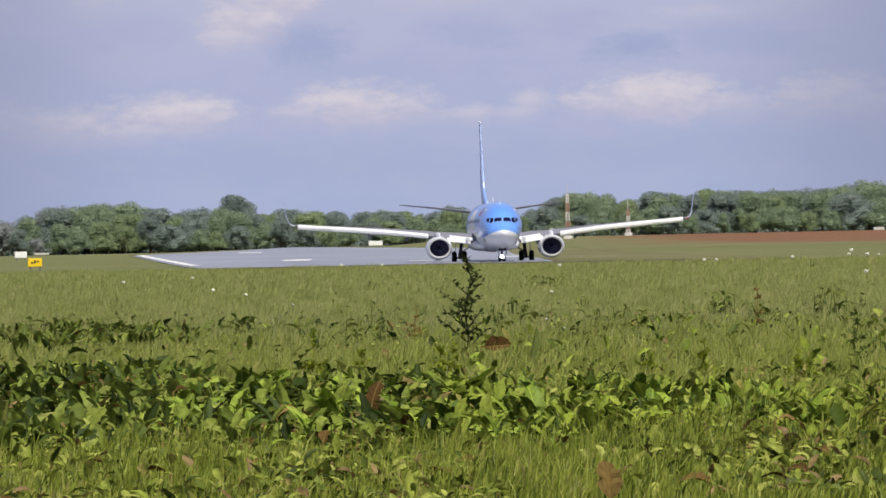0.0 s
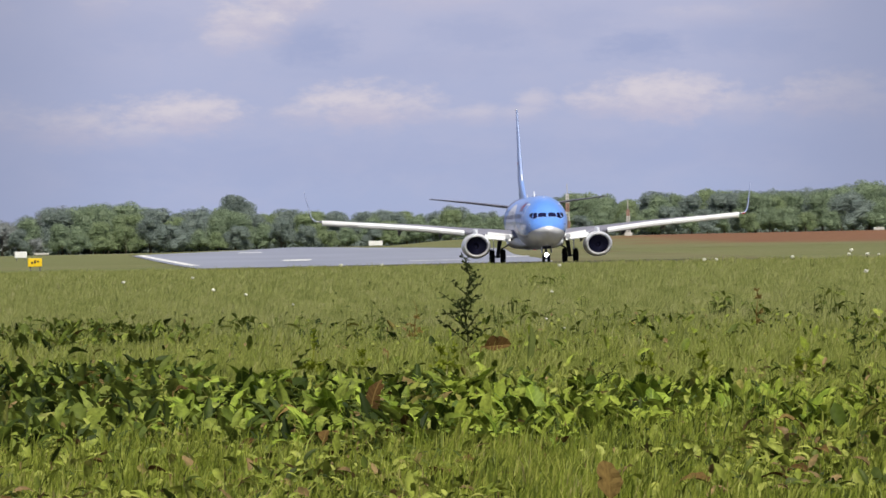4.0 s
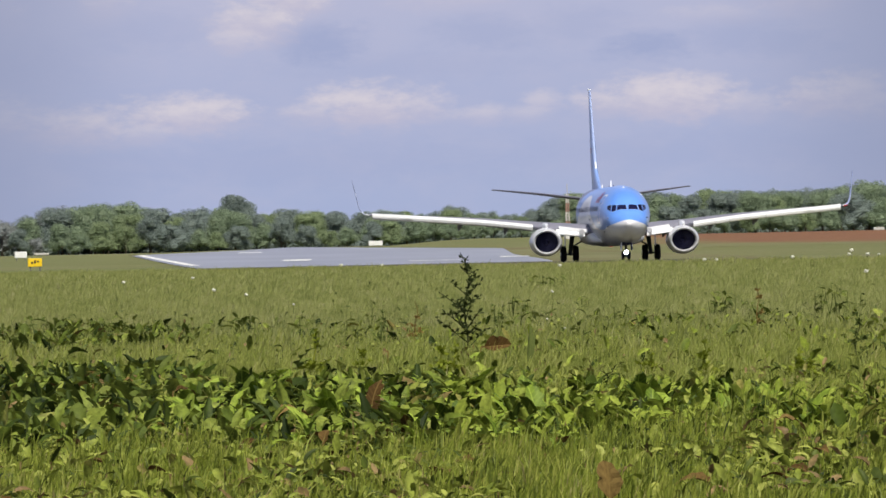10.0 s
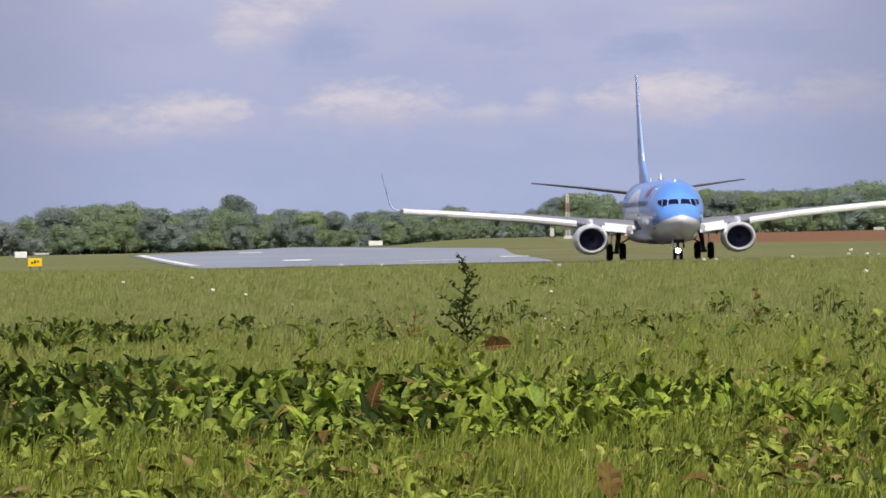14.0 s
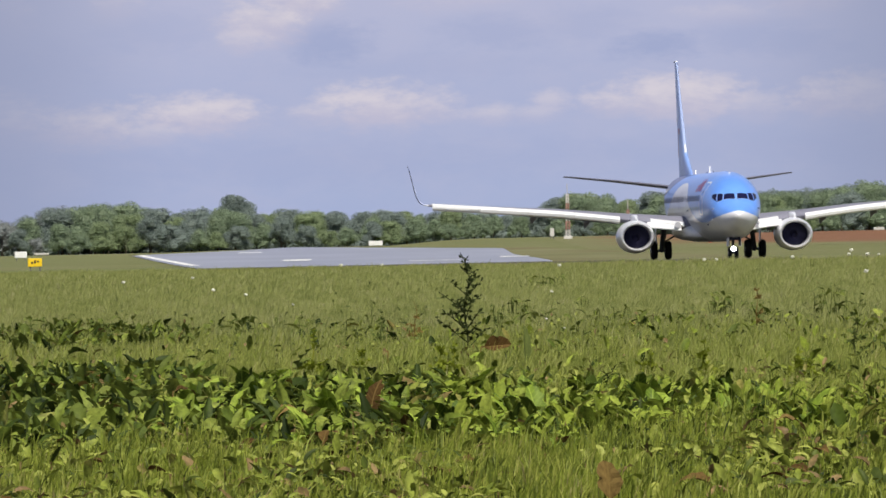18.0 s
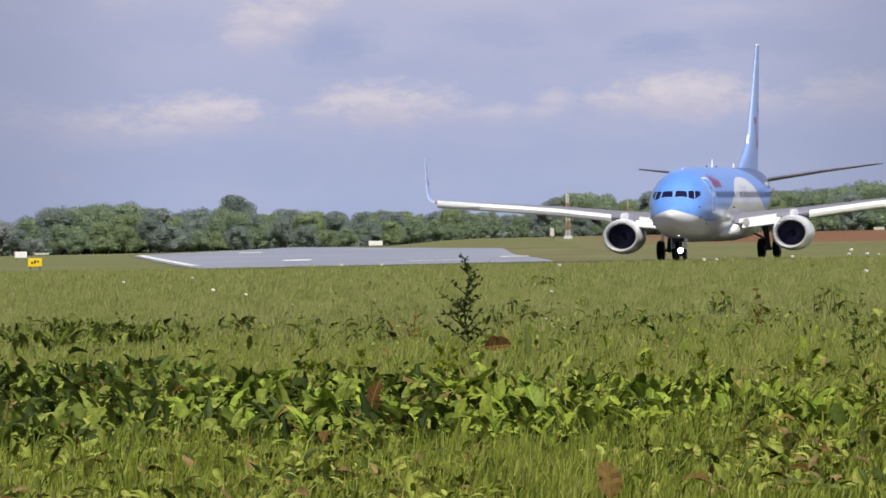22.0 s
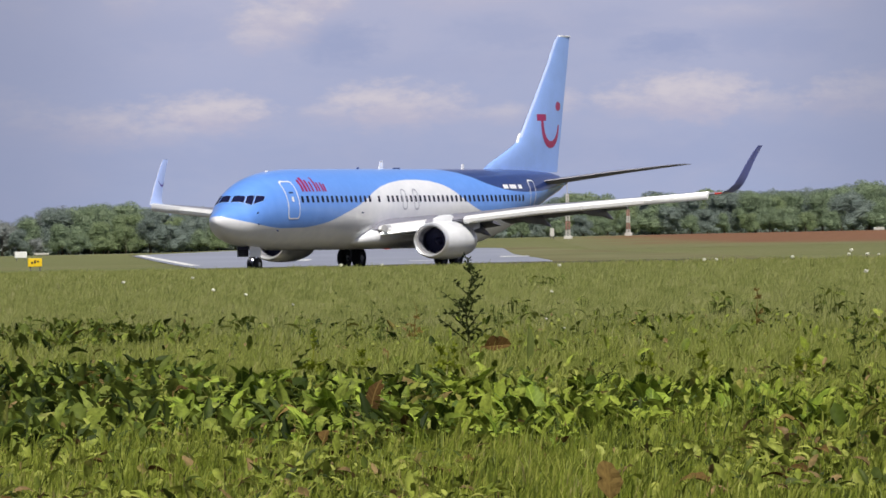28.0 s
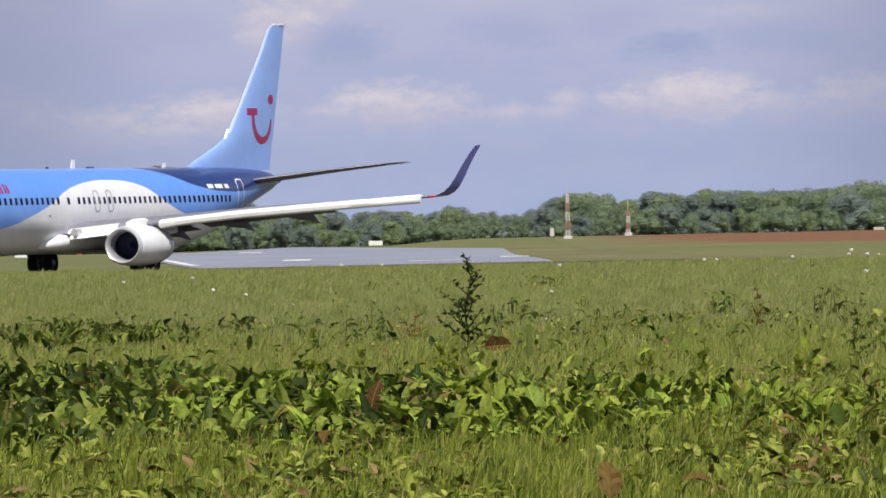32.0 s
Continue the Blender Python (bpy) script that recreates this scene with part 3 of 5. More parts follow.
def tail(parent):
    rings = []
    for z, le, te in FIN:
        th = 0.08 if z > 7.0 else 0.08 * (5.05 / (te - le))
        rings.append([(h0, s - GEAR, z) for s, h0 in [(s, h - 0.0) for s, h in fin_section(le, te, th)]])
    fin = part("fin", loft_bm(rings), FINBLUE, parent, "light blue tail fin with a red mark")
    rings = []
    for z, le, te in [r for r in FIN if r[0] > 6.9]:
        w = fin_half(le + 0.16, z) + 0.006
        rings.append([(w, le + 0.16 - GEAR, z), (w * 0.72, le + 0.05 - GEAR, z), (0.0, le - 0.02 - GEAR, z), (-w * 0.72, le + 0.05 - GEAR, z), (-w, le + 0.16 - GEAR, z)])
    part("fin_leading_edge", loft_bm(rings, closed=False), BARE, fin, "pale blue leading edge of the fin")
    part("fin_cap", box_bm(-0.07, 0.07, 38.35 - GEAR, 39.66 - GEAR, 12.56, 12.66, 0.03), WHITE, fin, "pale cap on the fin tip")
    part("fin_aerial", rod_bm((0, 33.10 - GEAR, 6.62), (0, 33.50 - GEAR, 7.20), 0.09, 0.07, 8), WHITE, fin, "small white aerial in front of the fin")
    for side in (1, -1):
        fin_mark(fin, side)
        rs = []
        for o, le, te, z in ((0.3, 34.0, 38.0, 4.50), (0.9, 34.4, 38.1, 4.58), (4.0, 36.4, 39.0, 5.02), (6.6, 38.0, 39.6, 5.33), (7.17, 38.6, 39.85, 5.39)):
            rs.append([(side * o, s - GEAR, z + h) for s, h in fin_flip(le, te)])
        tp = part("tailplane", loft_bm(rs), GREY, parent, "grey swept tailplane")
        rs = []
        for o, le, z, r in ((0.9, 34.4, 4.58, 0.10), (4.0, 36.4, 5.02, 0.08), (6.6, 38.0, 5.33, 0.05), (7.1, 38.5, 5.385, 0.03)):
            rs.append([(side * o, le + a * r * 0.8 - GEAR, z + 0.01 + b * r * 0.42) for a, b in ((2.6, 1.7), (0.8, 1.5), (-0.35, 0.7), (-0.6, -0.3), (0.3, -0.7), (1.4, 0.4))])
        part("leading_edge", loft_bm(rs), TAIL_EDGE, tp, "pale grey leading edge")
    part("tail_cone", spin_bm([(0, 0.20), (0.3, 0.17), (0.62, 0.13), (0.66, 0.07), (0.5, 0.05)], (0, 38.25 - GEAR, 4.54), 20), EXHAUST, parent, "dark tail exhaust")


def fin_section(le, te, th):
    """Symmetric section: (aft, half breadth signed)."""
    n = 12
    c = te - le
    pts = [((1 + math.cos(math.pi * i / n)) / 2, 1) for i in range(n + 1)] + [((1 + math.cos(math.pi * i / n)) / 2, -1) for i in range(n - 1, 0, -1)]
    return [(le + x * c, sgn * 5 * th * (0.2969 * math.sqrt(x) - 0.1260 * x - 0.3516 * x * x + 0.2843 * x ** 3 - 0.1030 * x ** 4) * c) for x, sgn in pts]


def fin_flip(le, te):
    return [(s, h) for s, h in fin_section(le, te, 0.068)]


def fin_half(s, z):
    """Half breadth of the fin at a place."""
    le, te = lerp(FIN, z, 1), lerp(FIN, z, 2)
    x = max(0.001, min(0.999, (s - le) / (te - le)))
    th = 0.08 if z > 7.0 else 0.08 * (5.05 / (te - le))
    return 5 * th * (0.2969 * math.sqrt(x) - 0.1260 * x - 0.3516 * x * x + 0.2843 * x ** 3 - 0.1030 * x ** 4) * (te - le)


def fin_strip(path, width, side):
    """A painted ribbon on the fin along a path of (s, z)."""
    bm = bmesh.new()
    prev = None
    for i, (s, z) in enumerate(path):
        a, b = path[max(0, i - 1)], path[min(len(path) - 1, i + 1)]
        d = Vector((b[0] - a[0], b[1] - a[1])).normalized()
        w = width if isinstance(width, float) else width[i]
        cur = []
        for k in (-1, 0, 1):
            ss, zz = s - d.y * w / 2 * k, z + d.x * w / 2 * k
            cur.append(bm.verts.new((side * (fin_half(ss, zz) + 0.012), ss - GEAR, zz)))
        if prev:
            for k in range(2):
                bm.faces.new((prev[k], cur[k], cur[k + 1], prev[k + 1]))
        prev = cur
    return bm


def fin_mark(fin, side):
    n = 16
    path = [(35.84 + 0.02 * i, 8.0 - 0.1 * i) for i in range(3)]
    arc = [(36.95 - 1.05 * math.cos(math.pi * (i / n)), 7.72 - 1.10 * math.sin(math.pi * (i / n))) for i in range(n + 1)]
    width = [0.28] * 3 + [0.32 + 0.14 * math.sin(math.pi * i / n) - 0.16 * (i / n) for i in range(n + 1)]
    part("fin_mark", fin_strip(path + arc, width, side), RED, fin, "plain red curved mark")
    part("fin_mark", fin_strip([(35.26, 8.10), (35.55, 8.11), (35.9, 8.11), (36.2, 8.11), (36.36, 8.10)], 0.36, side), RED, fin, "plain red bar")
    part("fin_mark", fin_strip([(37.64, 8.74), (37.72, 8.74), (37.96, 8.74), (38.20, 8.74), (38.28, 8.74)], [0.14, 0.38, 0.52, 0.38, 0.14], side), RED, fin, "plain red dot")


def wheel(parent, x, s, r, w):
    m = pose(x, s - GEAR, r)
    hub = new("wheel")
    hub.parent = parent
    hub.matrix_basis = m
    prof = [(-w * 0.50, r * 0.56), (-w * 0.50, r * 0.80), (-w * 0.40, r * 0.93), (-w * 0.2, r * 0.99), (0, r), (w * 0.2, r * 0.99), (w * 0.40, r * 0.93), (w * 0.50, r * 0.80), (w * 0.50, r * 0.56)]
    turn = pose(0, 0, 0, 0, 0, 90)
    t = part("tyre", spin_bm(prof, (0, 0, 0), 28), RUBBER, hub, "black tyre")
    t.data.transform(turn)
    rim = part("rim", spin_bm([(-w * 0.46, 0.02), (-w * 0.40, r * 0.2), (-w * 0.28, r * 0.35), (-w * 0.42, r * 0.5), (-w * 0.47, r * 0.57), (w * 0.47, r * 0.57), (w * 0.42, r * 0.5), (w * 0.28, r * 0.35), (w * 0.40, r * 0.2), (w * 0.46, 0.02)], (0, 0, 0), 20), RIM, hub, "dark metal rim")
    rim.data.transform(turn)
    for k in (-1, 1):
        part("hub_cap", rod_bm((k * w * 0.44, 0, 0), (k * w * 0.53, 0, 0), r * 0.30, r * 0.22, 14), HUB, hub, "pale wheel hub cap")
    return hub


def pane_corner(s, out, z):
    """Skin station and angle for a place given by its distance out and its height near the nose."""
    best = min((abs(hull(q / 400, skin_angle(q / 400, z)).x - out), q / 400) for q in range(int(s * 400) - 320, int(s * 400) + 600) if lerp(HULL, q / 400, 1) > z)
    return best[1], skin_angle(best[1], z)


#  three panes on a side: inner top, inner bottom, outer bottom, outer top as (out, height)
PANES = [[pane_corner(1.5, *q) for q in quad] for quad in (((0.05, 3.86), (0.05, 3.55), (0.71, 3.51), (0.65, 3.84)), ((0.71, 3.85), (0.77, 3.49), (1.06, 3.38), (0.98, 3.87)), ((1.02, 3.87), (1.10, 3.41), (1.31, 3.60), (1.27, 3.82)))]


def airliner():
    plane = thing("airliner", "light blue and white twin-engined jet airliner taxiing on the runway", "airliner")
    fuselage(plane)
    for side in (1, -1):
        wing(plane, side)
        engine(plane, side)
    # belly fairing round the wing roots
    rings = []
    for s, w, z0, z1 in ((11.9, 0.6, 1.30, 1.60), (12.5, 1.50, 1.22, 1.85), (13.2, 1.88, 1.15, 2.12), (14.2, 2.06, 1.10, 2.36), (16, 2.12, 1.08, 2.45), (19, 2.12, 1.08, 2.45), (21, 2.05, 1.12, 2.40), (22.6, 1.8, 1.22, 2.2), (24.2, 1.2, 1.34, 1.9), (25.0, 0.5, 1.42, 1.6)):
        zc, hz = (z0 + z1) / 2, (z1 - z0) / 2
        rings.append([(w * math.copysign(abs(math.cos(t)) ** 0.7, math.cos(t)), s - GEAR, zc + hz * math.copysign(abs(math.sin(t)) ** 0.7, math.sin(t))) for t in (2 * math.pi * i / 28 for i in range(28))])
    part("belly_fairing", loft_bm(rings), WHITE, plane, "white wing root fairing")
    tail(plane)
    # windows of the flight deck
    for side in (1, -1):
        for k, corners in enumerate(PANES):
            cs, ca = sum(c[0] for c in corners) / 4, sum(c[1] for c in corners) / 4
            part("window_frame", front_patch([(cs + (s - cs) * 1.05, ca + (a - ca) * 1.05) for s, a in corners], side, 0.005 + 0.002 * k), FRAME, plane, "pale blue frame round the cockpit window")
            part("cockpit_window", front_patch(list(corners), side), GLASS, plane, "dark cockpit window pane", smooth=True)
        # cabin windows
        small = None
        gaps = (13.32, 14.34)
        for k in range(50):
            s = 5.70 + 0.508 * k
            if any(abs(s - g) < 0.26 for g in gaps) or s > 31.3:
                continue
            z = 3.66
            bm = skin_patch([(s - 0.115, z - 0.16), (s + 0.115, z - 0.16), (s + 0.115, z + 0.17), (s - 0.115, z + 0.17)], side, 0.012, 2)
            part("cabin_window", bm, WINDOW, plane, "", smooth=False)
        for s0, s1, z0, z1 in ((4.27, 5.37, 2.64, 4.62), (31.75, 32.6, 2.95, 4.66), (16.35, 16.9, 3.08, 4.18), (17.65, 18.2, 3.08, 4.18)):
            door = part("door", outline_bm([(s0, z0), (s1, z0), (s1, z1), (s0, z1)], side, 0.07), EXIT_LINE if 15 < s0 < 20 else LINE, plane, "emergency exit outlined in grey" if 15 < s0 < 20 else "door outlined in white", smooth=False)
        part("door_window", skin_patch([(4.72, 3.55), (4.90, 3.55), (4.90, 3.80), (4.72, 3.80)], side, 0.013, 2), LINE, plane, "small pale window in the door", smooth=False)
        part("door_handle", skin_patch([(4.65, 3.98), (4.98, 3.98), (4.98, 4.05), (4.65, 4.05)], side, 0.014, 2), NAVY, plane, "dark door handle", smooth=False)
        for s, z in ((1.75, 2.98), (1.85, 2.42), (3.6, 2.08), (11.9, 2.95)):
            part("probe", rod_bm(on_skin(s, z, side, -0.02), on_skin(s, z, side, 0.09), 0.035, 0.03, 8), NAVY, plane, "small dark probe")
        part("landing_light", rod_bm((side * 2.35, 13.42 - GEAR, 2.10), (side * 2.35, 13.9 - GEAR, 2.10), 0.19, 0.21, 20), METAL, plane, "round landing light in the wing root")
        # plain red bars behind the forward door
        for s, w, h in ((5.92, 0.20, 0.60), (6.24, 0.22, 0.72), (6.58, 0.18, 0.60), (6.94, 0.17, 0.50), (7.34, 0.17, 0.72), (7.62, 0.16, 0.46), (7.96, 0.16, 0.46), (8.22, 0.17, 0.40)):
            z = 4.07
            part("red_bar", skin_patch([(s, z), (s + w, z), (s + w, z + h), (s, z + h)], side, 0.013, 4), RED, plane, "plain red bar")
        for s, w in ((28.35, 0.62), (29.15, 0.85), (30.25, 0.45)):
            part("white_bar", skin_patch([(s, 4.18), (s + w, 4.18), (s + w, 4.40), (s, 4.40)], side, 0.013, 3), LINE, plane, "plain white bar")
    # aerials on the crown
    for s, h, c, m in ((14.9, 0.12, 0.2, NAVY), (17.3, 0.45, 0.4, WHITE), (18.9, 0.10, 0.8, NAVY), (26.6, 0.28, 0.3, WHITE), (5.0, 0.12, 0.3, WHITE)):
        bm = bmesh.new()
        z = lerp(HULL, s, 1) - 0.03
        loft_bm([[(-0.04, s - GEAR, z), (0.04, s - GEAR, z), (0.04, s + c - GEAR, z), (-0.04, s + c - GEAR, z)], [(-0.02, s + 0.35 * h - GEAR, z + h), (0.02, s + 0.35 * h - GEAR, z + h), (0.02, s + c * 0.85 + 0.2 * h - GEAR, z + h), (-0.02, s + c * 0.85 + 0.2 * h - GEAR, z + h)]], bm)
        part("aerial", bm, m, plane, "small blade aerial", smooth=False)
    part("beacon", box_bm(-0.1, 0.1, 17.9 - GEAR, 18.2 - GEAR, 1.0, 1.09, 0.03), BEACON, plane, "red flashing light under the belly")
    # nose gear
    leg = part("nose_gear", rod_bm((0, 3.75 - GEAR, 0.30), (0, 3.6 - GEAR, 1.75), 0.075, 0.10), STEEL, plane, "nose gear leg")
    part("axle", rod_bm((-0.26, 3.75 - GEAR, 0.34), (0.26, 3.75 - GEAR, 0.34), 0.05), STEEL, leg)
    part("drag_brace", rod_bm((0, 3.86 - GEAR, 0.85), (0, 2.7 - GEAR, 1.7), 0.05), STEEL, leg, "drag brace")
    part("torque_link", rod_bm((0, 4.05 - GEAR, 0.45), (0, 4.12 - GEAR, 0.95), 0.035), STEEL, leg)
    dish = part("taxi_lamp", spin_bm([(0.115 - q * q / 0.20, q) for q in (0.150, 0.13, 0.11, 0.09, 0.07, 0.05, 0.025, 0.002)], (0, 3.40 - GEAR, 0.60), 28), MIRROR, leg, "polished reflector of the taxi lamp")
    part("lamp_shell", spin_bm([(0.0, 0.150), (-0.01, 0.162), (0.04, 0.158), (0.09, 0.11), (0.14, 0.04), (0.15, 0.0)], (0, 3.40 - GEAR, 0.60), 20), STEEL, dish, "dark lamp shell")
    bulb = bmesh.new()
    bmesh.ops.create_icosphere(bulb, subdivisions=2, radius=0.028, matrix=Matrix.Translation((0, 3.40 + 0.065 - GEAR, 0.60)))
    part("bulb", bulb, LAMP, dish, "bright white bulb")
    for side in (1, -1):
        door = part("gear_door", box_bm(side * 0.36 - 0.015, side * 0.36 + 0.015, 2.60 - GEAR, 3.75 - GEAR, 0.74, 1.32, 0.012), WHITE, leg, "white nose gear door", smooth=False)
        # An added dark plate paints shade onto the white door's inside.
        part("door_liner", box_bm(side * 0.33 - 0.012, side * 0.33 + 0.012, 2.64 - GEAR, 3.71 - GEAR, 0.77, 1.30), DARK, door, "dark plate for the shade on the door's inner face", smooth=False)
    # Solid dark box added for the bay's shade; there is no recess.
    part("gear_bay", box_bm(-0.30, 0.30, 2.5 - GEAR, 4.3 - GEAR, 1.10, 1.45), DARK, leg, "solid dark box for the shade of the wheel bay", smooth=False)
    wheels = [(wheel(plane, side * 0.20, 3.75, 0.345, 0.20), 0.345, side * 0.20, 3.75) for side in (1, -1)]
    for side in (1, -1):
        g = part("main_gear", rod_bm((side * 2.86, 0, 0.45), (side * 2.62, -0.05, 2.05), 0.13, 0.18), STEEL, plane, "main gear leg")
        part("axle", rod_bm((side * 2.34, 0, 0.56), (side * 3.38, 0, 0.56), 0.07), STEEL, g)
        part("side_brace", rod_bm((side * 2.82, 0, 1.0), (side * 1.5, 0.0, 1.75), 0.055), STEEL, g, "side brace")
        part("torque_link", rod_bm((side * 2.86, 0.16, 0.62), (side * 2.80, 0.28, 1.15), 0.05), STEEL, g)
        part("gear_door", box_bm(side * 3.16 - 0.02, side * 3.16 + 0.02, -0.42, 0.42, 1.02, 2.0, 0.015), WHITE, g, "white main gear door", smooth=False)
        for dx in (-0.43, 0.43):
            wheels.append((wheel(plane, side * 2.86 + dx, GEAR, 0.565, 0.40), 0.565, side * 2.86 + dx, GEAR))
    # settled height of a laden aircraft
    seen = set()
    hubs = {w[0] for w in wheels}
    for o in plane.children_recursive:
        if o in hubs or o.parent in hubs or o.data.name in seen:
            continue
        seen.add(o.data.name)
        if o.name.startswith("fan_blade"):
            continue
        o.data.transform(Matrix.Diagonal((1, 1, SETTLED, 1)))
    for o in plane.children_recursive:
        if o.name.startswith("fan_blade"):
            o.location.z *= SETTLED
    return plane, wheels


PLANE, WHEELS = airliner()
# ---- sky backdrop with drifting clouds ----
PXRAD = 14870.0       # backdrop units per radian
#          across  up   half width  half height  strength
CLOUDS = [(-284, 468, 75, 40, 1), (-344, 432, 75, 40, 0.95), (-379, 400, 45, 22, 0.6), (-459, 270, 110, 32, 1), (-414, 279, 50, 26, 0.8), (-549, 239, 55, 20, 0.5), (-674, 252, 120, 34, 0.85), (-769, 261, 80, 32, 0.7),
          (-144, 278, 105, 38, 1), (-244, 268, 65, 22, 0.6), (-59, 274, 65, 28, 0.65), (51, 261, 65, 18, 0.45), (121, 261, 60, 15, 0.35), (161, 281, 32, 24, 0.5), (376, 286, 120, 40, 1), (276, 276, 65, 26, 0.75),
          (441, 293, 55, 34, 0.8), (521, 267, 70, 26, 0.45), (636, 279, 65, 36, 0.95), (711, 285, 80, 38, 1), (776, 264, 65, 32, 0.8), (-4, 468, 110, 22, 0.4), (621, 453, 90, 26, 0.5), (-604, 471, 45, 32, 0.4),
          (-784, 456, 40, 40, 0.3), (466, 430, 80, 20, 0.25), (-904, 289, 130, 40, 0.6), (-874, 458, 70, 40, 0.6)]
HOLLOWS = [(-224, 395, 75, 42, 0.9), (351, 379, 85, 28, 0.95), (486, 388, 90, 34, 0.5), (216, 417, 100, 32, 0.35), (76, 408, 90, 34, 0.5), (576, 378, 100, 34, 0.5), (-514, 421, 110, 40, 0.3), (-84, 352, 240, 26, 0.25),
           (-724, 365, 120, 40, 0.25), (-304, 186, 500, 40, 0.3), (416, 191, 420, 36, 0.3)]


def sky_material():
    n = Nodes("drifting_clouds")
    sep = n.t.nodes.new("ShaderNodeSeparateXYZ")
    n.put(sep.inputs[0], n.obj())
    x, y, z = sep.outputs
    flat = n.math("SQRT", n.math("ADD", n.math("MULTIPLY", x, x), n.math("MULTIPLY", y, y)))
    u = n.math("MULTIPLY", n.math("ARCTAN2", x, y), PXRAD)
    v = n.math("MULTIPLY", n.math("ARCTAN2", z, flat), PXRAD)
    comb = n.t.nodes.new("ShaderNodeCombineXYZ")
    n.put(comb.inputs[0], n.math("DIVIDE", u, 170.0))
    n.put(comb.inputs[1], n.math("DIVIDE", v, 75.0))
    soft = n.noise(1.0, 5.0, 0.6, comb.outputs[0], 0.3)
    fine = n.noise(4.2, 5.0, 0.62, comb.outputs[0])
    wob = n.math("ADD", n.math("MULTIPLY", n.math("SUBTRACT", soft, 0.5), 1.7), n.math("MULTIPLY", n.math("SUBTRACT", fine, 0.5), 1.5))

    def blobs(rows, total, lit=None):
        for bu, bv, ru, rv, s in rows:
            du = n.math("DIVIDE", n.math("SUBTRACT", u, float(bu)), float(ru))
            dv = n.math("DIVIDE", n.math("SUBTRACT", v, float(bv)), float(rv))
            r = n.math("SQRT", n.math("ADD", n.math("MULTIPLY", du, du), n.math("MULTIPLY", dv, dv)))
            r = n.math("ADD", r, wob)
            k = n.step(r, 0.20, 1.50, s, 0.0)
            if lit is not None:
                top = n.math("MULTIPLY", k, n.step(n.math("SUBTRACT", dv, n.math("MULTIPLY", wob, 0.8)), -0.5, 0.7))
                lit = top if lit == 0 else n.math("MAXIMUM", lit, top)
            total = k if total is None else n.math("MAXIMUM", total, k)
        return total, lit

    cloud, crest = blobs(CLOUDS, None, 0)
    hollow, _ = blobs(HOLLOWS, None)
    far = n.step(n.math("ADD", soft, n.math("MULTIPLY", fine, 0.3)), 0.62, 0.95, 0.0, 0.8)
    far = n.math("MULTIPLY", far, n.step(v, 480.0, 700.0))
    cloud = n.math("MAXIMUM", cloud, far)
    base = n.mix(n.step(v, 0.0, 260.0), lin(163, 176, 211), lin(171, 179, 211))
    base = n.mix(n.step(v, 250.0, 480.0), base, lin(180, 184, 212))
    haze = n.step(soft, 0.35, 0.75, 0.0, 0.30)
    base = n.mix(haze, base, lin(186, 186, 210))
    col = n.mix(n.math("MULTIPLY", hollow, 0.75), base, lin(155, 166, 203))
    col = n.mix(n.math("MULTIPLY", cloud, 0.85), col, lin(193, 189, 209))
    col = n.mix(n.math("MULTIPLY", crest, 0.95), col, lin(213, 207, 217))
    # Lens falloff is painted in: the sky darkens towards both sides.
    side = n.step(n.math("ABSOLUTE", n.math("SUBTRACT", u, -25.0)), 420.0, 860.0, 0.0, 0.80)
    col = n.mix(side, col, lin(148, 156, 186))
    em = n.add("ShaderNodeEmission", Color=col, Strength=1.0)
    clear = n.t.nodes.new("ShaderNodeBsdfTransparent")
    m = n.t.nodes.new("ShaderNodeMixShader")
    n.put(m.inputs[0], n.step(v, 3000.0, 7500.0))
    n.t.links.new(em.outputs[0], m.inputs[1])
    n.t.links.new(clear.outputs[0], m.inputs[2])
    n.t.links.new(m.outputs[0], n.out.inputs["Surface"])
    return n.mat


def sky_ring():
    verts, faces = [], []
    n, els = 96, (-2, 0, 1, 2, 4, 8, 14, 22, 32)
    for el in els:
        for i in range(n):
            t = 2 * math.pi * i / n
            r = 4400.0
            verts.append((r * math.sin(t) * math.cos(radians(el)), r * math.cos(t) * math.cos(radians(el)), r * math.sin(radians(el))))
    for j in range(len(els) - 1):
        for i in range(n):
            faces.append((j * n + i, j * n + (i + 1) % n, (j + 1) * n + (i + 1) % n, (j + 1) * n + i))
    ob = mesh_ob("sky_backdrop", verts, faces, sky_material(), smooth=True)
    return tagged(ob, "hazy lilac blue sky with soft cumulus clouds", "sky", "", "structure")


SKY = sky_ring()

# ---- far field and airfield furniture ----
sheet("ploughed_field", span(0, 1, 0.1), span(920, 1380, 20), SOIL, 0.02, lambda y: (16.0, 400.0), "strip of reddish brown ploughed soil")


def edge_line():
    sheet("edge_line", [0, 1], span(735, 985, 10), PAINT, 0.10, lambda y: (runway_edge(y)[0] + 0.6, runway_edge(y)[0] + 1.5), "worn white runway edge line")
    for y0, y1, x0, x1 in ((792, 816, -15.2, -12.6), (985, 1003, -24.0, -21.2), (745, 752, -3.0, 1.5), (785, 800, 5.3, 8.0)):
        sheet("runway_marking", [x0, (x0 + x1) / 2, x1], [y0, (y0 + y1) / 2, y1], PAINT, 0.10, label="white painted marking on the runway")


edge_line()


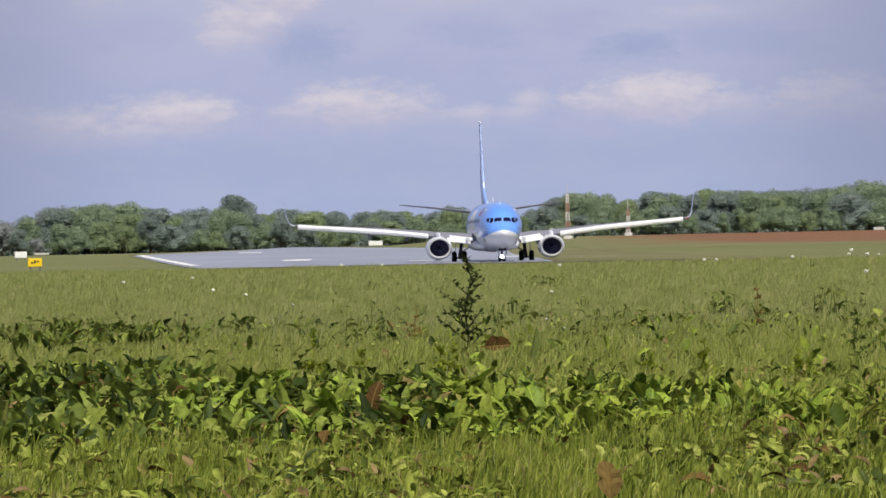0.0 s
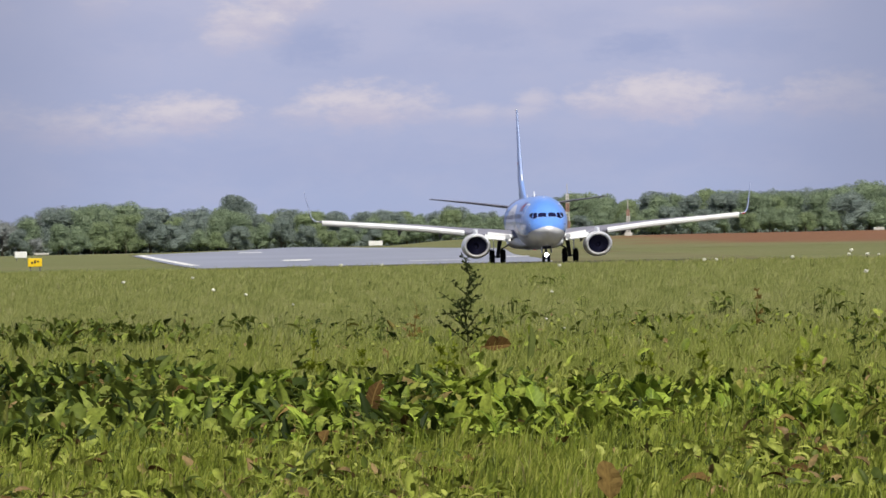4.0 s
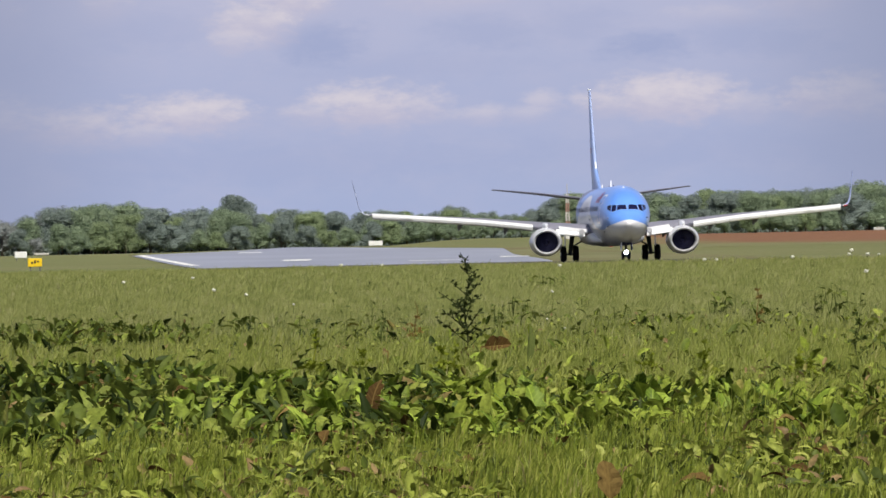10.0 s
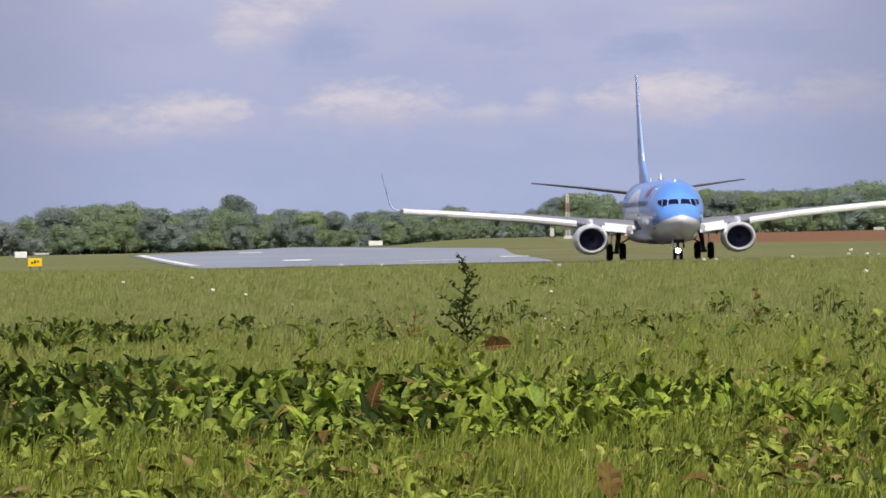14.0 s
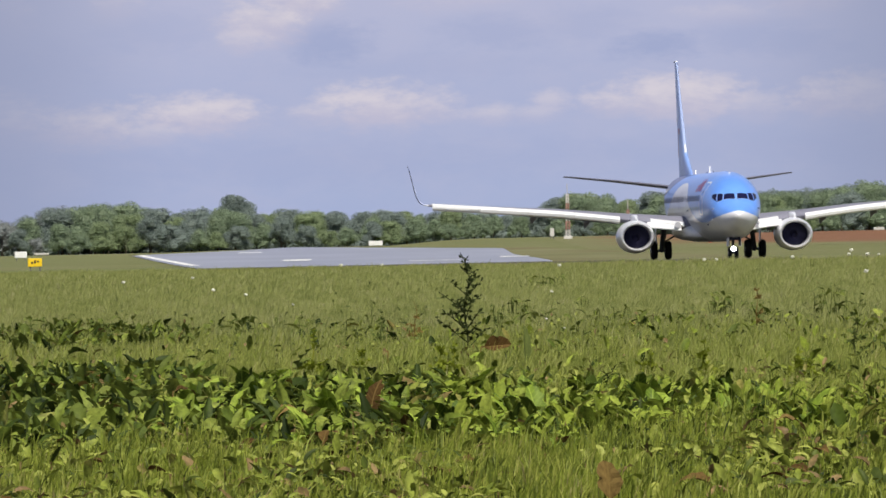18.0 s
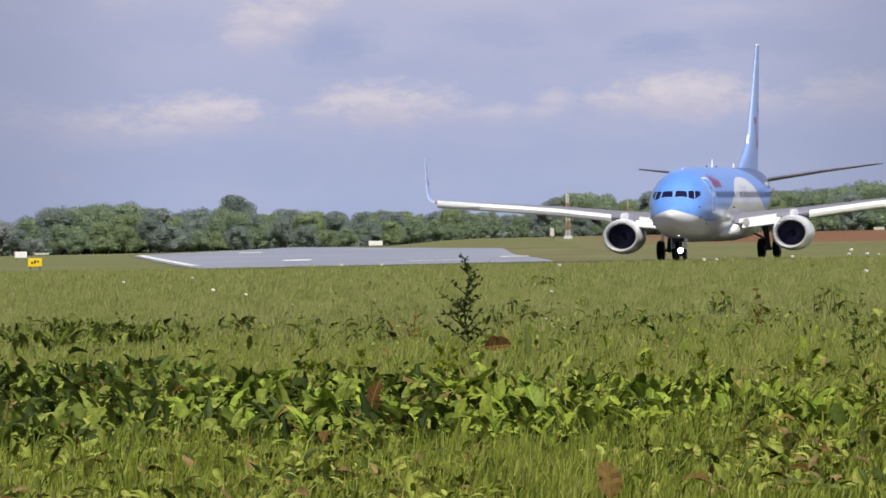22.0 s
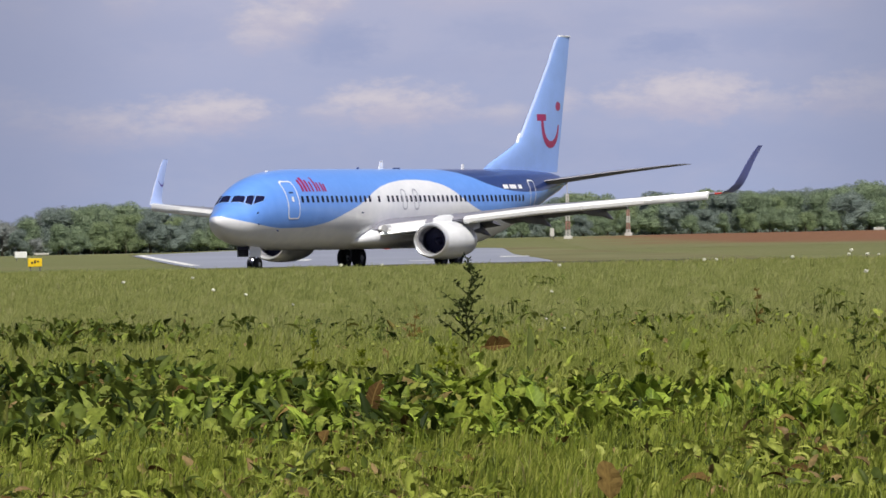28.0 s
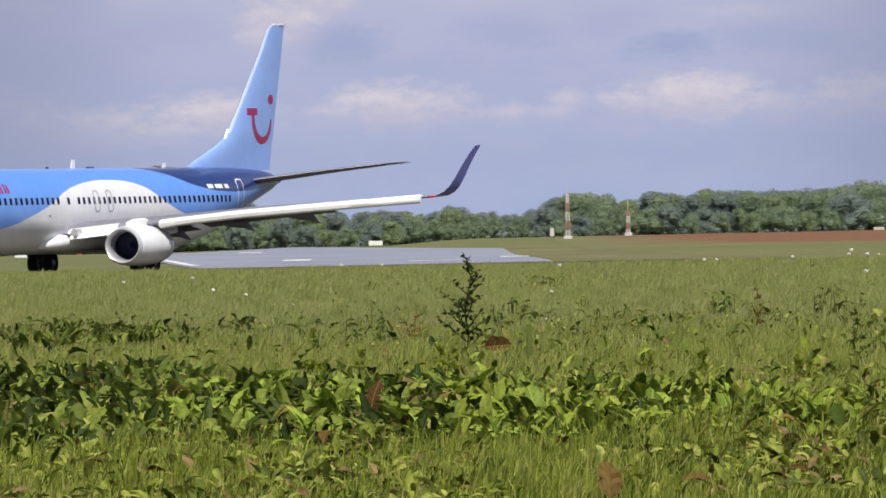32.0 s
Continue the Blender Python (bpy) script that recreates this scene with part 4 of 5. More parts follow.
def sign(name, x, y, w, z0, z1, material, label, marks=()):
    g = land(x, y)
    t = thing(name, label, "sign", pose(x, y, g))
    body = part("panel", box_bm(-w / 2, w / 2, -0.12, 0.12, z0 - g, z1 - g, 0.04), material, t, smooth=False)
    for k in (-0.35, 0.35):
        part("leg", rod_bm((k * w, 0, -0.05), (k * w, 0, z0 - g + 0.02), 0.05), STEEL, t)
    for a, b, c, d in marks:
        part("mark", box_bm(a * w / 2, b * w / 2, -0.135, -0.118, z0 - g + (z1 - z0) * c, z0 - g + (z1 - z0) * d), SIGN_BLACK, body, "dark bar", smooth=False)
    return t


sign("airfield_sign", -34.68, 720, 1.2, 0.60, 1.32, SIGN_YELLOW, "small yellow airfield sign on legs in the grass", ((-0.55, -0.25, 0.35, 0.6), (-0.1, 0.15, 0.4, 0.75), (0.3, 0.6, 0.5, 0.7)))
sign("airfield_sign", -46.33, 930, 1.35, 1.77, 2.45, SIGN_WHITE, "small white airfield board on legs in the grass")
sign("marker_board", -9.12, 1150, 1.9, 2.86, 3.50, SIGN_WHITE, "low white marker board beyond the runway")
sign("marker_board", -63.0, 1330, 2.4, 2.95, 3.25, MAST_WHITE, "pale low board before the wood")
sign("equipment_box", 16.0, 1240, 0.6, 3.9, 5.1, MAST_WHITE, "pale upright equipment cabinet before the trees")
sign("equipment_box", 71.3, 1385, 1.8, 4.3, 4.75, MAST_WHITE, "pale box at the edge of the ploughed field")


def mast(x, y, height, bands, w, label):
    g = land(x, y)
    t = thing("lattice_mast", label, "mast", pose(x, y, g), "banded masts")
    step = height / bands
    for k in range(bands):
        r = w * (1 - 0.5 * k / bands)
        r2 = w * (1 - 0.5 * (k + 1) / bands)
        bm = bmesh.new()
        z0, z1 = k * step, (k + 1) * step
        for a in range(4):
            c0 = (math.cos(a * math.pi / 2 + 0.78), math.sin(a * math.pi / 2 + 0.78))
            rod_bm((c0[0] * r, c0[1] * r, z0), (c0[0] * r2, c0[1] * r2, z1), 0.09, 0.09, 6, bm)
            c1 = (math.cos((a + 1) * math.pi / 2 + 0.78), math.sin((a + 1) * math.pi / 2 + 0.78))
            for q in range(3):
                za, zb = z0 + step * q / 3, z0 + step * (q + 1) / 3
                rod_bm((c0[0] * r, c0[1] * r, za), (c1[0] * r2, c1[1] * r2, zb), 0.055, 0.055, 5, bm)
        part("mast_section", bm, MAST_WHITE if k % 2 == 0 else MAST_RED, t, "white lattice section" if k % 2 == 0 else "red lattice section")
    part("plinth", box_bm(-w * 1.5, w * 1.5, -w * 1.5, w * 1.5, -0.1, 0.45, 0.05), MAST_WHITE, t, "pale concrete plinth", smooth=False)
    part("top_rod", rod_bm((0, 0, height), (0, 0, height + 1.5), 0.06), MAST_WHITE, t)


mast(18.47, 1250, 6.6, 5, 0.42, "red and white banded lattice mast on a plinth")
mast(29.13, 1330, 4.1, 4, 0.40, "short red and white banded lattice mast")

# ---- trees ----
# Distance haze is painted into these leaves: pale, blue-grey, little contrast.
HAZE_LEAF = foliage("woodland_leaves", [(0.0, (0.239, 0.307, 0.209)), (0.5, (0.285, 0.356, 0.236)), (1.0, (0.335, 0.406, 0.261))], translucent=0.42, rough=0.9, spec=0.02, grain=0.2)
HAZE_LEAF_LIGHT = foliage("light_woodland_leaves", [(0.0, (0.265, 0.329, 0.194)), (0.5, (0.309, 0.378, 0.215)), (1.0, (0.353, 0.423, 0.241))], translucent=0.42, rough=0.9, spec=0.02, grain=0.2)
HAZE_LEAF_DARK = foliage("dark_woodland_leaves", [(0.0, (0.226, 0.276, 0.257)), (0.5, (0.262, 0.315, 0.287)), (1.0, (0.303, 0.355, 0.312))], translucent=0.42, rough=0.9, spec=0.02, grain=0.2)
HAZE_LEAF_GREY = foliage("grey_green_leaves", [(0.0, (0.231, 0.250, 0.247)), (0.5, (0.257, 0.277, 0.270)), (1.0, (0.284, 0.300, 0.288))], translucent=0.25, rough=0.8, spec=0.1, grain=0.2)


def clumps(rng, lobes, count, size):
    """Leaf clumps, small bent plates set in the outer shells of several lobes; returns verts and faces."""
    w = np.array([l[3] * l[4] for l in lobes])
    pick = rng.choice(len(lobes), count, p=w / w.sum())
    L = np.array(lobes)[pick]
    d = rng.normal(size=(count, 3))
    d /= np.linalg.norm(d, axis=1)[:, None]
    d[:, 2] = np.where(d[:, 2] < -0.5, -d[:, 2], d[:, 2])
    r = 0.62 + 0.42 * rng.random(count) ** 0.7
    c = L[:, :3] + d * r[:, None] * L[:, [3, 3, 4]]
    nrm = d + rng.normal(size=(count, 3)) * 0.8
    nrm /= np.linalg.norm(nrm, axis=1)[:, None]
    t = np.cross(nrm, rng.normal(size=(count, 3)))
    t /= np.linalg.norm(t, axis=1)[:, None]
    b = np.cross(nrm, t)
    s = size * (0.6 + 0.8 * rng.random(count))
    verts, k = np.empty((count, 5, 3)), 0
    for k, (p, q, h) in enumerate(((-1, -0.2, -0.2), (-0.1, -0.75, 0.1), (1, 0.0, -0.2), (0.2, 0.8, 0.05), (-0.6, 0.65, -0.05))):
        verts[:, k] = c + t * (p * s)[:, None] + b * (q * s)[:, None] + nrm * (h * s)[:, None]
    allv, faces = [verts.reshape(-1, 3)], [tuple(range(5 * i, 5 * i + 5)) for i in range(count)]
    base = 5 * count
    for x, y, z, r, h in lobes:
        # a lumpy inner mass of leaves, so that no lobe is hollow
        q = np.array([(math.cos(a) * math.cos(e), math.sin(a) * math.cos(e), math.sin(e)) for e in (-1.1, -0.4, 0.3, 0.9, 1.45) for a in (2 * math.pi * i / 8 + e for i in range(8))])
        q *= (0.50 + 0.22 * rng.random(40))[:, None]
        allv.append(np.array((x, y, z)) + q * np.array((r, r, h)))
        faces += [(base + 8 * j + i, base + 8 * j + (i + 1) % 8, base + 8 * j + 8 + (i + 1) % 8, base + 8 * j + 8 + i) for j in range(4) for i in range(8)]
        base += 40
    return np.concatenate(allv), faces


def tree_proto(seed, height, width, material, label, count=1500, low=0.05):
    rng = np.random.default_rng(seed)
    t = thing("tree", label, "tree", pose(0, -60, land(0, -60)), "trees of the far wood")
    trunk = bmesh.new()
    rod_bm((0, 0, -0.1), (0.1, 0, height * 0.55), 0.03 * height, 0.015 * height, 8, trunk)
    lobes = []
    for k in range(13):
        a = rng.random() * 2 * math.pi
        hgt = height * (low + 0.15 + (0.68 - low) * (k + rng.random()) / 13)
        out = width * 0.36 * rng.random() ** 0.5 * math.sqrt(max(0.12, 1.08 - (hgt / height) ** 2))
        rr = width * (0.17 + 0.11 * rng.random())
        p = (out * math.cos(a), out * math.sin(a), hgt, rr, rr * (0.8 + 0.3 * rng.random()))
        lobes.append(p)
        rod_bm((0.05, 0, max(0.1, hgt * 0.5)), p[:3], 0.012 * height, 0.006 * height, 5, trunk)
    lobes.append((0, 0, height * 0.84, width * 0.22, height * 0.15))
    part("trunk", trunk, BARK, t, "dark trunk and limbs")
    v, f = clumps(rng, lobes, count * 7, 0.0115 * height)
    mesh_ob("crown", v, f, material, t)
    return t


PROTOS = [tree_proto(11, 8.0, 9.5, HAZE_LEAF, "broad green deciduous tree in full leaf"), tree_proto(12, 8.0, 8.2, HAZE_LEAF, "rounded green deciduous tree in full leaf"),
          tree_proto(13, 8.0, 10.4, HAZE_LEAF_DARK, "dark green broad-crowned tree"), tree_proto(14, 8.0, 7.4, HAZE_LEAF_DARK, "dark green narrow tree"),
          tree_proto(15, 8.0, 9.0, HAZE_LEAF_LIGHT, "light green bushy tree", low=0.0), tree_proto(16, 8.0, 8.6, HAZE_LEAF_GREY, "grey green thin-leaved tree", 700)]
#  top of the wood: across, height above the eye at 1420 m
SKYLINE = [(-74.1, 8.8), (-71.3, 9.2), (-68.4, 10.1), (-64.6, 11.0), (-59.8, 12.0), (-55.1, 11.0), (-49.4, 11.2), (-45.7, 10.4), (-42.9, 9.4), (-40.0, 10.3), (-30.5, 9.9), (-24.9, 10.2), (-17.3, 9.9), (-12.1, 9.3), (-8.8, 10.1), (-4.5, 9.3),
           (-1.7, 8.8), (1.2, 10.1), (5.0, 9.2), (8.3, 8.5), (13.0, 8.6), (16.3, 9.0), (19.2, 10.6), (22.5, 11.3), (25.4, 11.5), (30.1, 10.6), (34.8, 11.2), (39.6, 11.1), (43.4, 11.5), (48.6, 12.1), (51.9, 11.3), (58.5, 11.6), (63.3, 12.0),
           (68.0, 12.5), (70.8, 12.8), (74.4, 12.3)]


def wood():
    rng = random.Random(5)
    first = True
    for row, (y, gap, rise) in enumerate(((1455, 4.0, 1.04), (1430, 4.4, 0.95), (1408, 3.6, 0.62))):
        x = -92.0
        while x < 92:
            x += gap * rng.uniform(0.7, 1.3)
            yy = y + rng.uniform(-9, 9)
            g = land(x, yy)
            top = np.interp(x * 1420 / yy, [p[0] for p in SKYLINE], [p[1] for p in SKYLINE])
            h = (top * yy / 1420 - g) * rise * rng.uniform(0.86, 1.03)
            if row == 2:
                h *= rng.uniform(0.7, 1.25)
            proto = rng.choice(PROTOS[:5]) if -66 < x or rng.random() < 0.3 else PROTOS[5]
            s = h / 8.0
            m = pose(x, yy, g - 0.05, 0, 0, rng.uniform(0, 360)) @ Matrix.Diagonal((s * rng.uniform(0.9, 1.25), s * rng.uniform(0.9, 1.2), s, 1))
            t = copy_thing(proto, m)
            tagged(t, kind="")
    # the lone tall tree that stands over the wood
    big = tree_proto(31, 9.6, 8.6, HAZE_LEAF_DARK, "tall dark tree standing over the wood", 1700, 0.25)
    big.matrix_basis = pose(-35.7, 1480, land(-36, 1480))
    for p in PROTOS:
        for o in (*p.children_recursive, p):
            bpy.data.objects.remove(o)


wood()


def far_wood():
    """The closed mass of the wood behind its front trees."""
    rng = np.random.default_rng(77)
    lobes = []
    for x in np.arange(-96, 96, 2.4):
        y = 1490 + rng.random() * 20
        top = np.interp(x * 1420 / y, [p[0] for p in SKYLINE], [p[1] for p in SKYLINE]) * 0.93
        g = land(x, y)
        lobes.append((x, y, g + (top - g) * 0.42, 4.2, (top - g) * 0.56))
    v, f = clumps(rng, lobes, 40000, 0.22)
    ob = mesh_ob("far_wood", v, f, HAZE_LEAF_DARK)
    tagged(ob, "closed dark green mass of woodland leaves", "woodland", "", "stuff")


far_wood()


def undergrowth():
    """Low scrub along the foot of the wood."""
    rng = np.random.default_rng(78)
    lobes = []
    for x in np.arange(-98, 98, 2.0):
        y = 1468 + rng.random() * 8
        lobes.append((x, y, land(x, y) + 1.0, 2.0, 1.6))
        lobes.append((x + 1.0, y - 22, land(x, y) + 0.5, 2.0, 1.0))
        lobes.append((x, y + 12, land(x, y) + 0.3, 2.2, 0.9))
    v, f = clumps(rng, lobes, 45000, 0.16)
    ob = mesh_ob("undergrowth", v, f, HAZE_LEAF_DARK)
    tagged(ob, "low green scrub along the foot of the wood", "scrub", "", "stuff")


undergrowth()

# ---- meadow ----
# The near-black low end stands in for shade between blades.
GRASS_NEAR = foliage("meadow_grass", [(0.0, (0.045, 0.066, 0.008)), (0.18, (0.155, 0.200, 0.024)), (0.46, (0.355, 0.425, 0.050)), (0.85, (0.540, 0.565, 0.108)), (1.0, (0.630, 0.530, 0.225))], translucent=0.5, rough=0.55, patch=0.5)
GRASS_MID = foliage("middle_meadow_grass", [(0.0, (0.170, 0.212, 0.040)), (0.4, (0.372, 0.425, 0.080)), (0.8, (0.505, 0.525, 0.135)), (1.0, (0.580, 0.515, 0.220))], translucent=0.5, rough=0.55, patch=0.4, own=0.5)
# Far blades carry extra blue: distance haze painted into the grass.
GRASS_HAZY = foliage("far_meadow_grass", [(0.0, (0.218, 0.261, 0.071)), (0.4, (0.383, 0.412, 0.126)), (0.8, (0.480, 0.485, 0.184)), (1.0, (0.546, 0.495, 0.269))], translucent=0.5, rough=0.6, patch=0.22, own=0.34)
VIEW_HALF = 0.0575


def dock_reach(x, y):
    """How thickly the docks stand: a ragged belt, deeper where the ground drops to the left."""
    u = x / y / 0.0523
    far = 67 + 9 * max(0.0, -u - 0.15) + 10 * max(0.0, -u - 0.6) - 10 * max(0.0, u - 0.05) + 9 * noise.noise(Vector((x * 0.55, 3.0, 1.0)))
    near = 50 + 5 * noise.noise(Vector((x * 0.9, 8.0, 2.0)))
    if y > far or y < near:
        if y > far and u < -0.55 and 100 < y < 118:
            return 0.16
        return 0.0 if y < 47 else 0.03 if y < near else 0.010
    return 0.72 - 0.30 * max(0.0, min(1.0, u * 2.5)) + 0.85 * noise.noise(Vector((x * 0.8 + 9, y * 0.11, 0)))


def blades(name, y0, y1, count, height, width, material, label, seed, fade=0.0, ebb=0.0, thin=0.12):
    """Bent grass blades strewn over a stretch of the field, as one mesh."""
    rng = np.random.default_rng(seed)
    y = np.sqrt(rng.random(count) * (y1 * y1 - y0 * y0) + y0 * y0)
    x = (rng.random(count) * 2 - 1) * VIEW_HALF * y
    z = np.array([land(a, b) for a, b in zip(x, y)])
    tuft = 0.8 + 0.6 * np.array([noise.noise(Vector((a * 0.8, b * 0.25, 3.0))) + 0.5 * noise.noise(Vector((a * 2.6, b * 0.8, 9.0))) for a, b in zip(x, y)])
    h = height * (0.55 + 0.75 * rng.random(count)) * tuft
    shade = np.array([dock_reach(a, b) for a, b in zip(x, y)])
    keep = rng.random(count) < np.where(shade > 0.3, np.where(x > 0.4, thin * 4.5, thin), 1.0)
    keep &= rng.random(count) < np.clip((y - y0) / fade, 0.0, 1.0) if fade > 0 else True
    keep &= ~((np.abs(x - 0.745) < 0.10) & (y < 39.5))
    keep &= rng.random(count) < np.clip((y1 - y) / max(ebb, 0.01), 0.0, 1.0)
    h = np.where(shade > 0.3, h * np.where(x > 0.4, 0.95, 0.6), h)
    x, y, z, h = x[keep], y[keep], z[keep], h[keep]
    count = len(x)
    w = width * (0.7 + 0.6 * rng.random(count))
    az = rng.random(count) * 2 * math.pi
    lean = (0.08 + 0.6 * rng.random(count) ** 1.8) * h
    wind = 0.12 * h
    face = rng.normal(0, 0.6, count)
    fx, fy = np.cos(face) * w / 2, np.sin(face) * w / 2
    dx, dy = np.cos(az) * lean + wind, np.sin(az) * lean
    v = np.empty((count, 5, 3), dtype=np.float32)
    v[:, 0] = np.stack([x - fx, y - fy, z - 0.02], 1)
    v[:, 1] = np.stack([x + fx, y + fy, z - 0.02], 1)
    mx, my, mz = x + dx * 0.38, y + dy * 0.38, z + h * 0.62
    v[:, 2] = np.stack([mx + fx * 0.75, my + fy * 0.75, mz], 1)
    v[:, 3] = np.stack([mx - fx * 0.75, my - fy * 0.75, mz], 1)
    v[:, 4] = np.stack([x + dx, y + dy, z + h], 1)
    me = bpy.data.meshes.new(name)
    me.vertices.add(count * 5)
    me.vertices.foreach_set("co", v.ravel())
    base = np.arange(count)[:, None] * 5
    loops = np.concatenate([base + np.array([[0, 1, 2, 3]]), base + np.array([[3, 2, 4]])], 1).astype(np.int32)
    me.loops.add(count * 7)
    me.loops.foreach_set("vertex_index", loops.ravel())
    me.polygons.add(count * 2)
    start = (np.arange(count)[:, None] * 7 + np.array([[0, 4]])).ravel().astype(np.int32)
    me.polygons.foreach_set("loop_start", start)
    me.update(calc_edges=True)
    me.validate()
    me.materials.append(material)
    ob = new(name, me)
    return tagged(ob, label, "grass", "", "stuff")


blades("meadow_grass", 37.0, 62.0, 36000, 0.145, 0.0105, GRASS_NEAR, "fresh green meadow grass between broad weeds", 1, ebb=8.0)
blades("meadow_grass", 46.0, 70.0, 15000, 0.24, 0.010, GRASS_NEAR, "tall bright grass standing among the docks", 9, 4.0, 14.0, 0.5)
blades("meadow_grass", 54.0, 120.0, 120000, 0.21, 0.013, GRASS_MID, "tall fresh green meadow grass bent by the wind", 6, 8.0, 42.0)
blades("meadow_grass", 82.0, 200.0, 210000, 0.21, 0.013, GRASS_HAZY, "meadow grass growing towards the runway, paled by painted haze", 2, 40.0)
blades("meadow_grass", 200.0, 384.0, 190000, 0.25, 0.024, GRASS_HAZY, "meadow grass growing towards the runway, paled by painted haze", 3)

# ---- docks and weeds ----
# The ramp's dark end paints self-shadow into some dock leaves.
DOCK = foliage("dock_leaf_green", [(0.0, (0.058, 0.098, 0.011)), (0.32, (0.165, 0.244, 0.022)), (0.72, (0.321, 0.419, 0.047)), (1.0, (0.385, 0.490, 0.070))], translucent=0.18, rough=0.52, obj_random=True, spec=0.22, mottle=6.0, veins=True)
DARK_SHADED_LEAF = foliage("dark_weed_leaf", [(0.0, (0.089, 0.120, 0.020)), (0.5, (0.158, 0.202, 0.035)), (1.0, (0.265, 0.304, 0.063))], translucent=0.3, rough=0.6, obj_random=True, spec=0.2, mottle=5.0)
WEED_MID = foliage("meadow_weed_leaf", [(0.0, (0.095, 0.130, 0.032)), (0.5, (0.190, 0.235, 0.060)), (1.0, (0.330, 0.350, 0.110))], translucent=0.3, rough=0.6, spec=0.2)
# Shaded and lit copies of one weed leaf, for left and right.
DOCK_SHADED = foliage("weed_leaf_green", [(0.0, (0.020, 0.034, 0.006)), (0.3, (0.060, 0.092, 0.012)), (0.62, (0.200, 0.262, 0.034)), (0.94, (0.345, 0.400, 0.070)), (1.0, (0.240, 0.150, 0.060))], translucent=0.22, rough=0.6, spec=0.18, mottle=28.0)
DOCK_LIT = foliage("pale_weed_leaf", [(0.0, (0.030, 0.049, 0.006)), (0.22, (0.085, 0.125, 0.013)), (0.5, (0.292, 0.366, 0.042)), (0.94, (0.420, 0.500, 0.078)), (1.0, (0.254, 0.164, 0.064))], translucent=0.2, rough=0.6, spec=0.15, mottle=28.0)
DRY_LEAF = foliage("dry_leaf_brown", [(0.0, (0.063, 0.036, 0.012)), (0.5, (0.118, 0.068, 0.022)), (1.0, (0.230, 0.159, 0.052))], translucent=0.12, rough=0.75, obj_random=True, spec=0.05, mottle=5.0, veins=True)
STALK = foliage("weed_stalk_green", [(0.0, (0.080, 0.108, 0.024)), (0.5, (0.124, 0.162, 0.039)), (1.0, (0.196, 0.195, 0.060))], translucent=0.2, rough=0.7, spec=0.1)
STALK_DARK = foliage("weed_stalk_dark", [(0.0, (0.030, 0.040, 0.012)), (0.5, (0.055, 0.072, 0.020)), (1.0, (0.110, 0.120, 0.036))], translucent=0.15, rough=0.7, spec=0.1)
STALK_RED = foliage("weed_stalk_red", [(0.0, (0.25, 0.170, 0.050)), (0.5, (0.31, 0.225, 0.070)), (1.0, (0.34, 0.29, 0.09))], translucent=0.35, rough=0.7, spec=0.05)


STALK_LIME = foliage("weed_stalk_lime", [(0.0, (0.160, 0.200, 0.020)), (0.5, (0.300, 0.350, 0.035)), (1.0, (0.42, 0.43, 0.07))], translucent=0.35, rough=0.6, spec=0.1)
# Darkest leaf tones here are painted shade among the near weeds.
WEED_NEAR = foliage("near_weed_leaf", [(0.0, (0.040, 0.058, 0.009)), (0.2, (0.110, 0.145, 0.020)), (0.45, (0.290, 0.345, 0.048)), (0.88, (0.450, 0.480, 0.105)), (0.92, (0.200, 0.125, 0.052)), (1.0, (0.380, 0.260, 0.115))], translucent=0.22, rough=0.55, spec=0.18, mottle=24.0)


def leaf_shape(rng, length, width, curl, wave):
    """A dock leaf: blade with folded midrib and a wavy edge on a short stalk; grows along +y, drooping at the tip."""
    verts, faces = [], []
    rows = 9
    torn = [rng.uniform(-0.26, 0.18) for _ in range(2 * rows + 2)]
    fold, sway = rng.uniform(0.1, 0.9), rng.uniform(-0.14, 0.14)
    for i in range(rows + 1):
        t = i / rows
        if t < 0.18:
            w = 0.05 * width
        else:
            q = (t - 0.18) / 0.82
            w = width * 0.5 * (math.sin(math.pi * min(1, q * 0.94 + 0.06)) ** 0.5) * (1.1 - 0.3 * q)
        a = curl * t
        y = length * (math.sin(a) / curl if abs(curl) > 0.05 else t)
        z = -length * (1 - math.cos(a)) / curl if abs(curl) > 0.05 else 0.0
        for k in (-1.0, -0.5, 0.0, 0.5, 1.0):
            edge = abs(k) * (t > 0.2)
            ripple = wave * width * math.sin(9 * t * math.pi + (2 if k > 0 else 0)) * edge
            tear = 1.0 + edge * torn[i if k > 0 else i + rows + 1]
            verts.append((k * w * tear + sway * t * t, y + edge * 0.04 * torn[(3 * i) % (rows + 1)], z + abs(k) * w * fold + ripple))
    for i in range(rows):
        for k in range(4):
            a = i * 5 + k
            faces.append((a, a + 1, a + 6, a + 5))
    return verts, faces


LEAVES = []
_rng = random.Random(21)
for _k in range(20):
    v, f = leaf_shape(_rng, 1.0, _rng.uniform(0.24, 0.46), _rng.uniform(0.4, 2.3), _rng.uniform(0.08, 0.26))
    me = bpy.data.meshes.new("leaf")
    me.from_pydata(v, [], f)
    me.polygons.foreach_set("use_smooth", [True] * len(me.polygons))
    me.materials.append(DOCK)
    LEAVES.append(me)
DARK_SHADED_LEAVES = []
# Dark copies serve dark weeds and also docks painted as shaded.
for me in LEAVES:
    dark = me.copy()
    dark.materials[0] = DARK_SHADED_LEAF
    DARK_SHADED_LEAVES.append(dark)
DRY_LEAVES = []
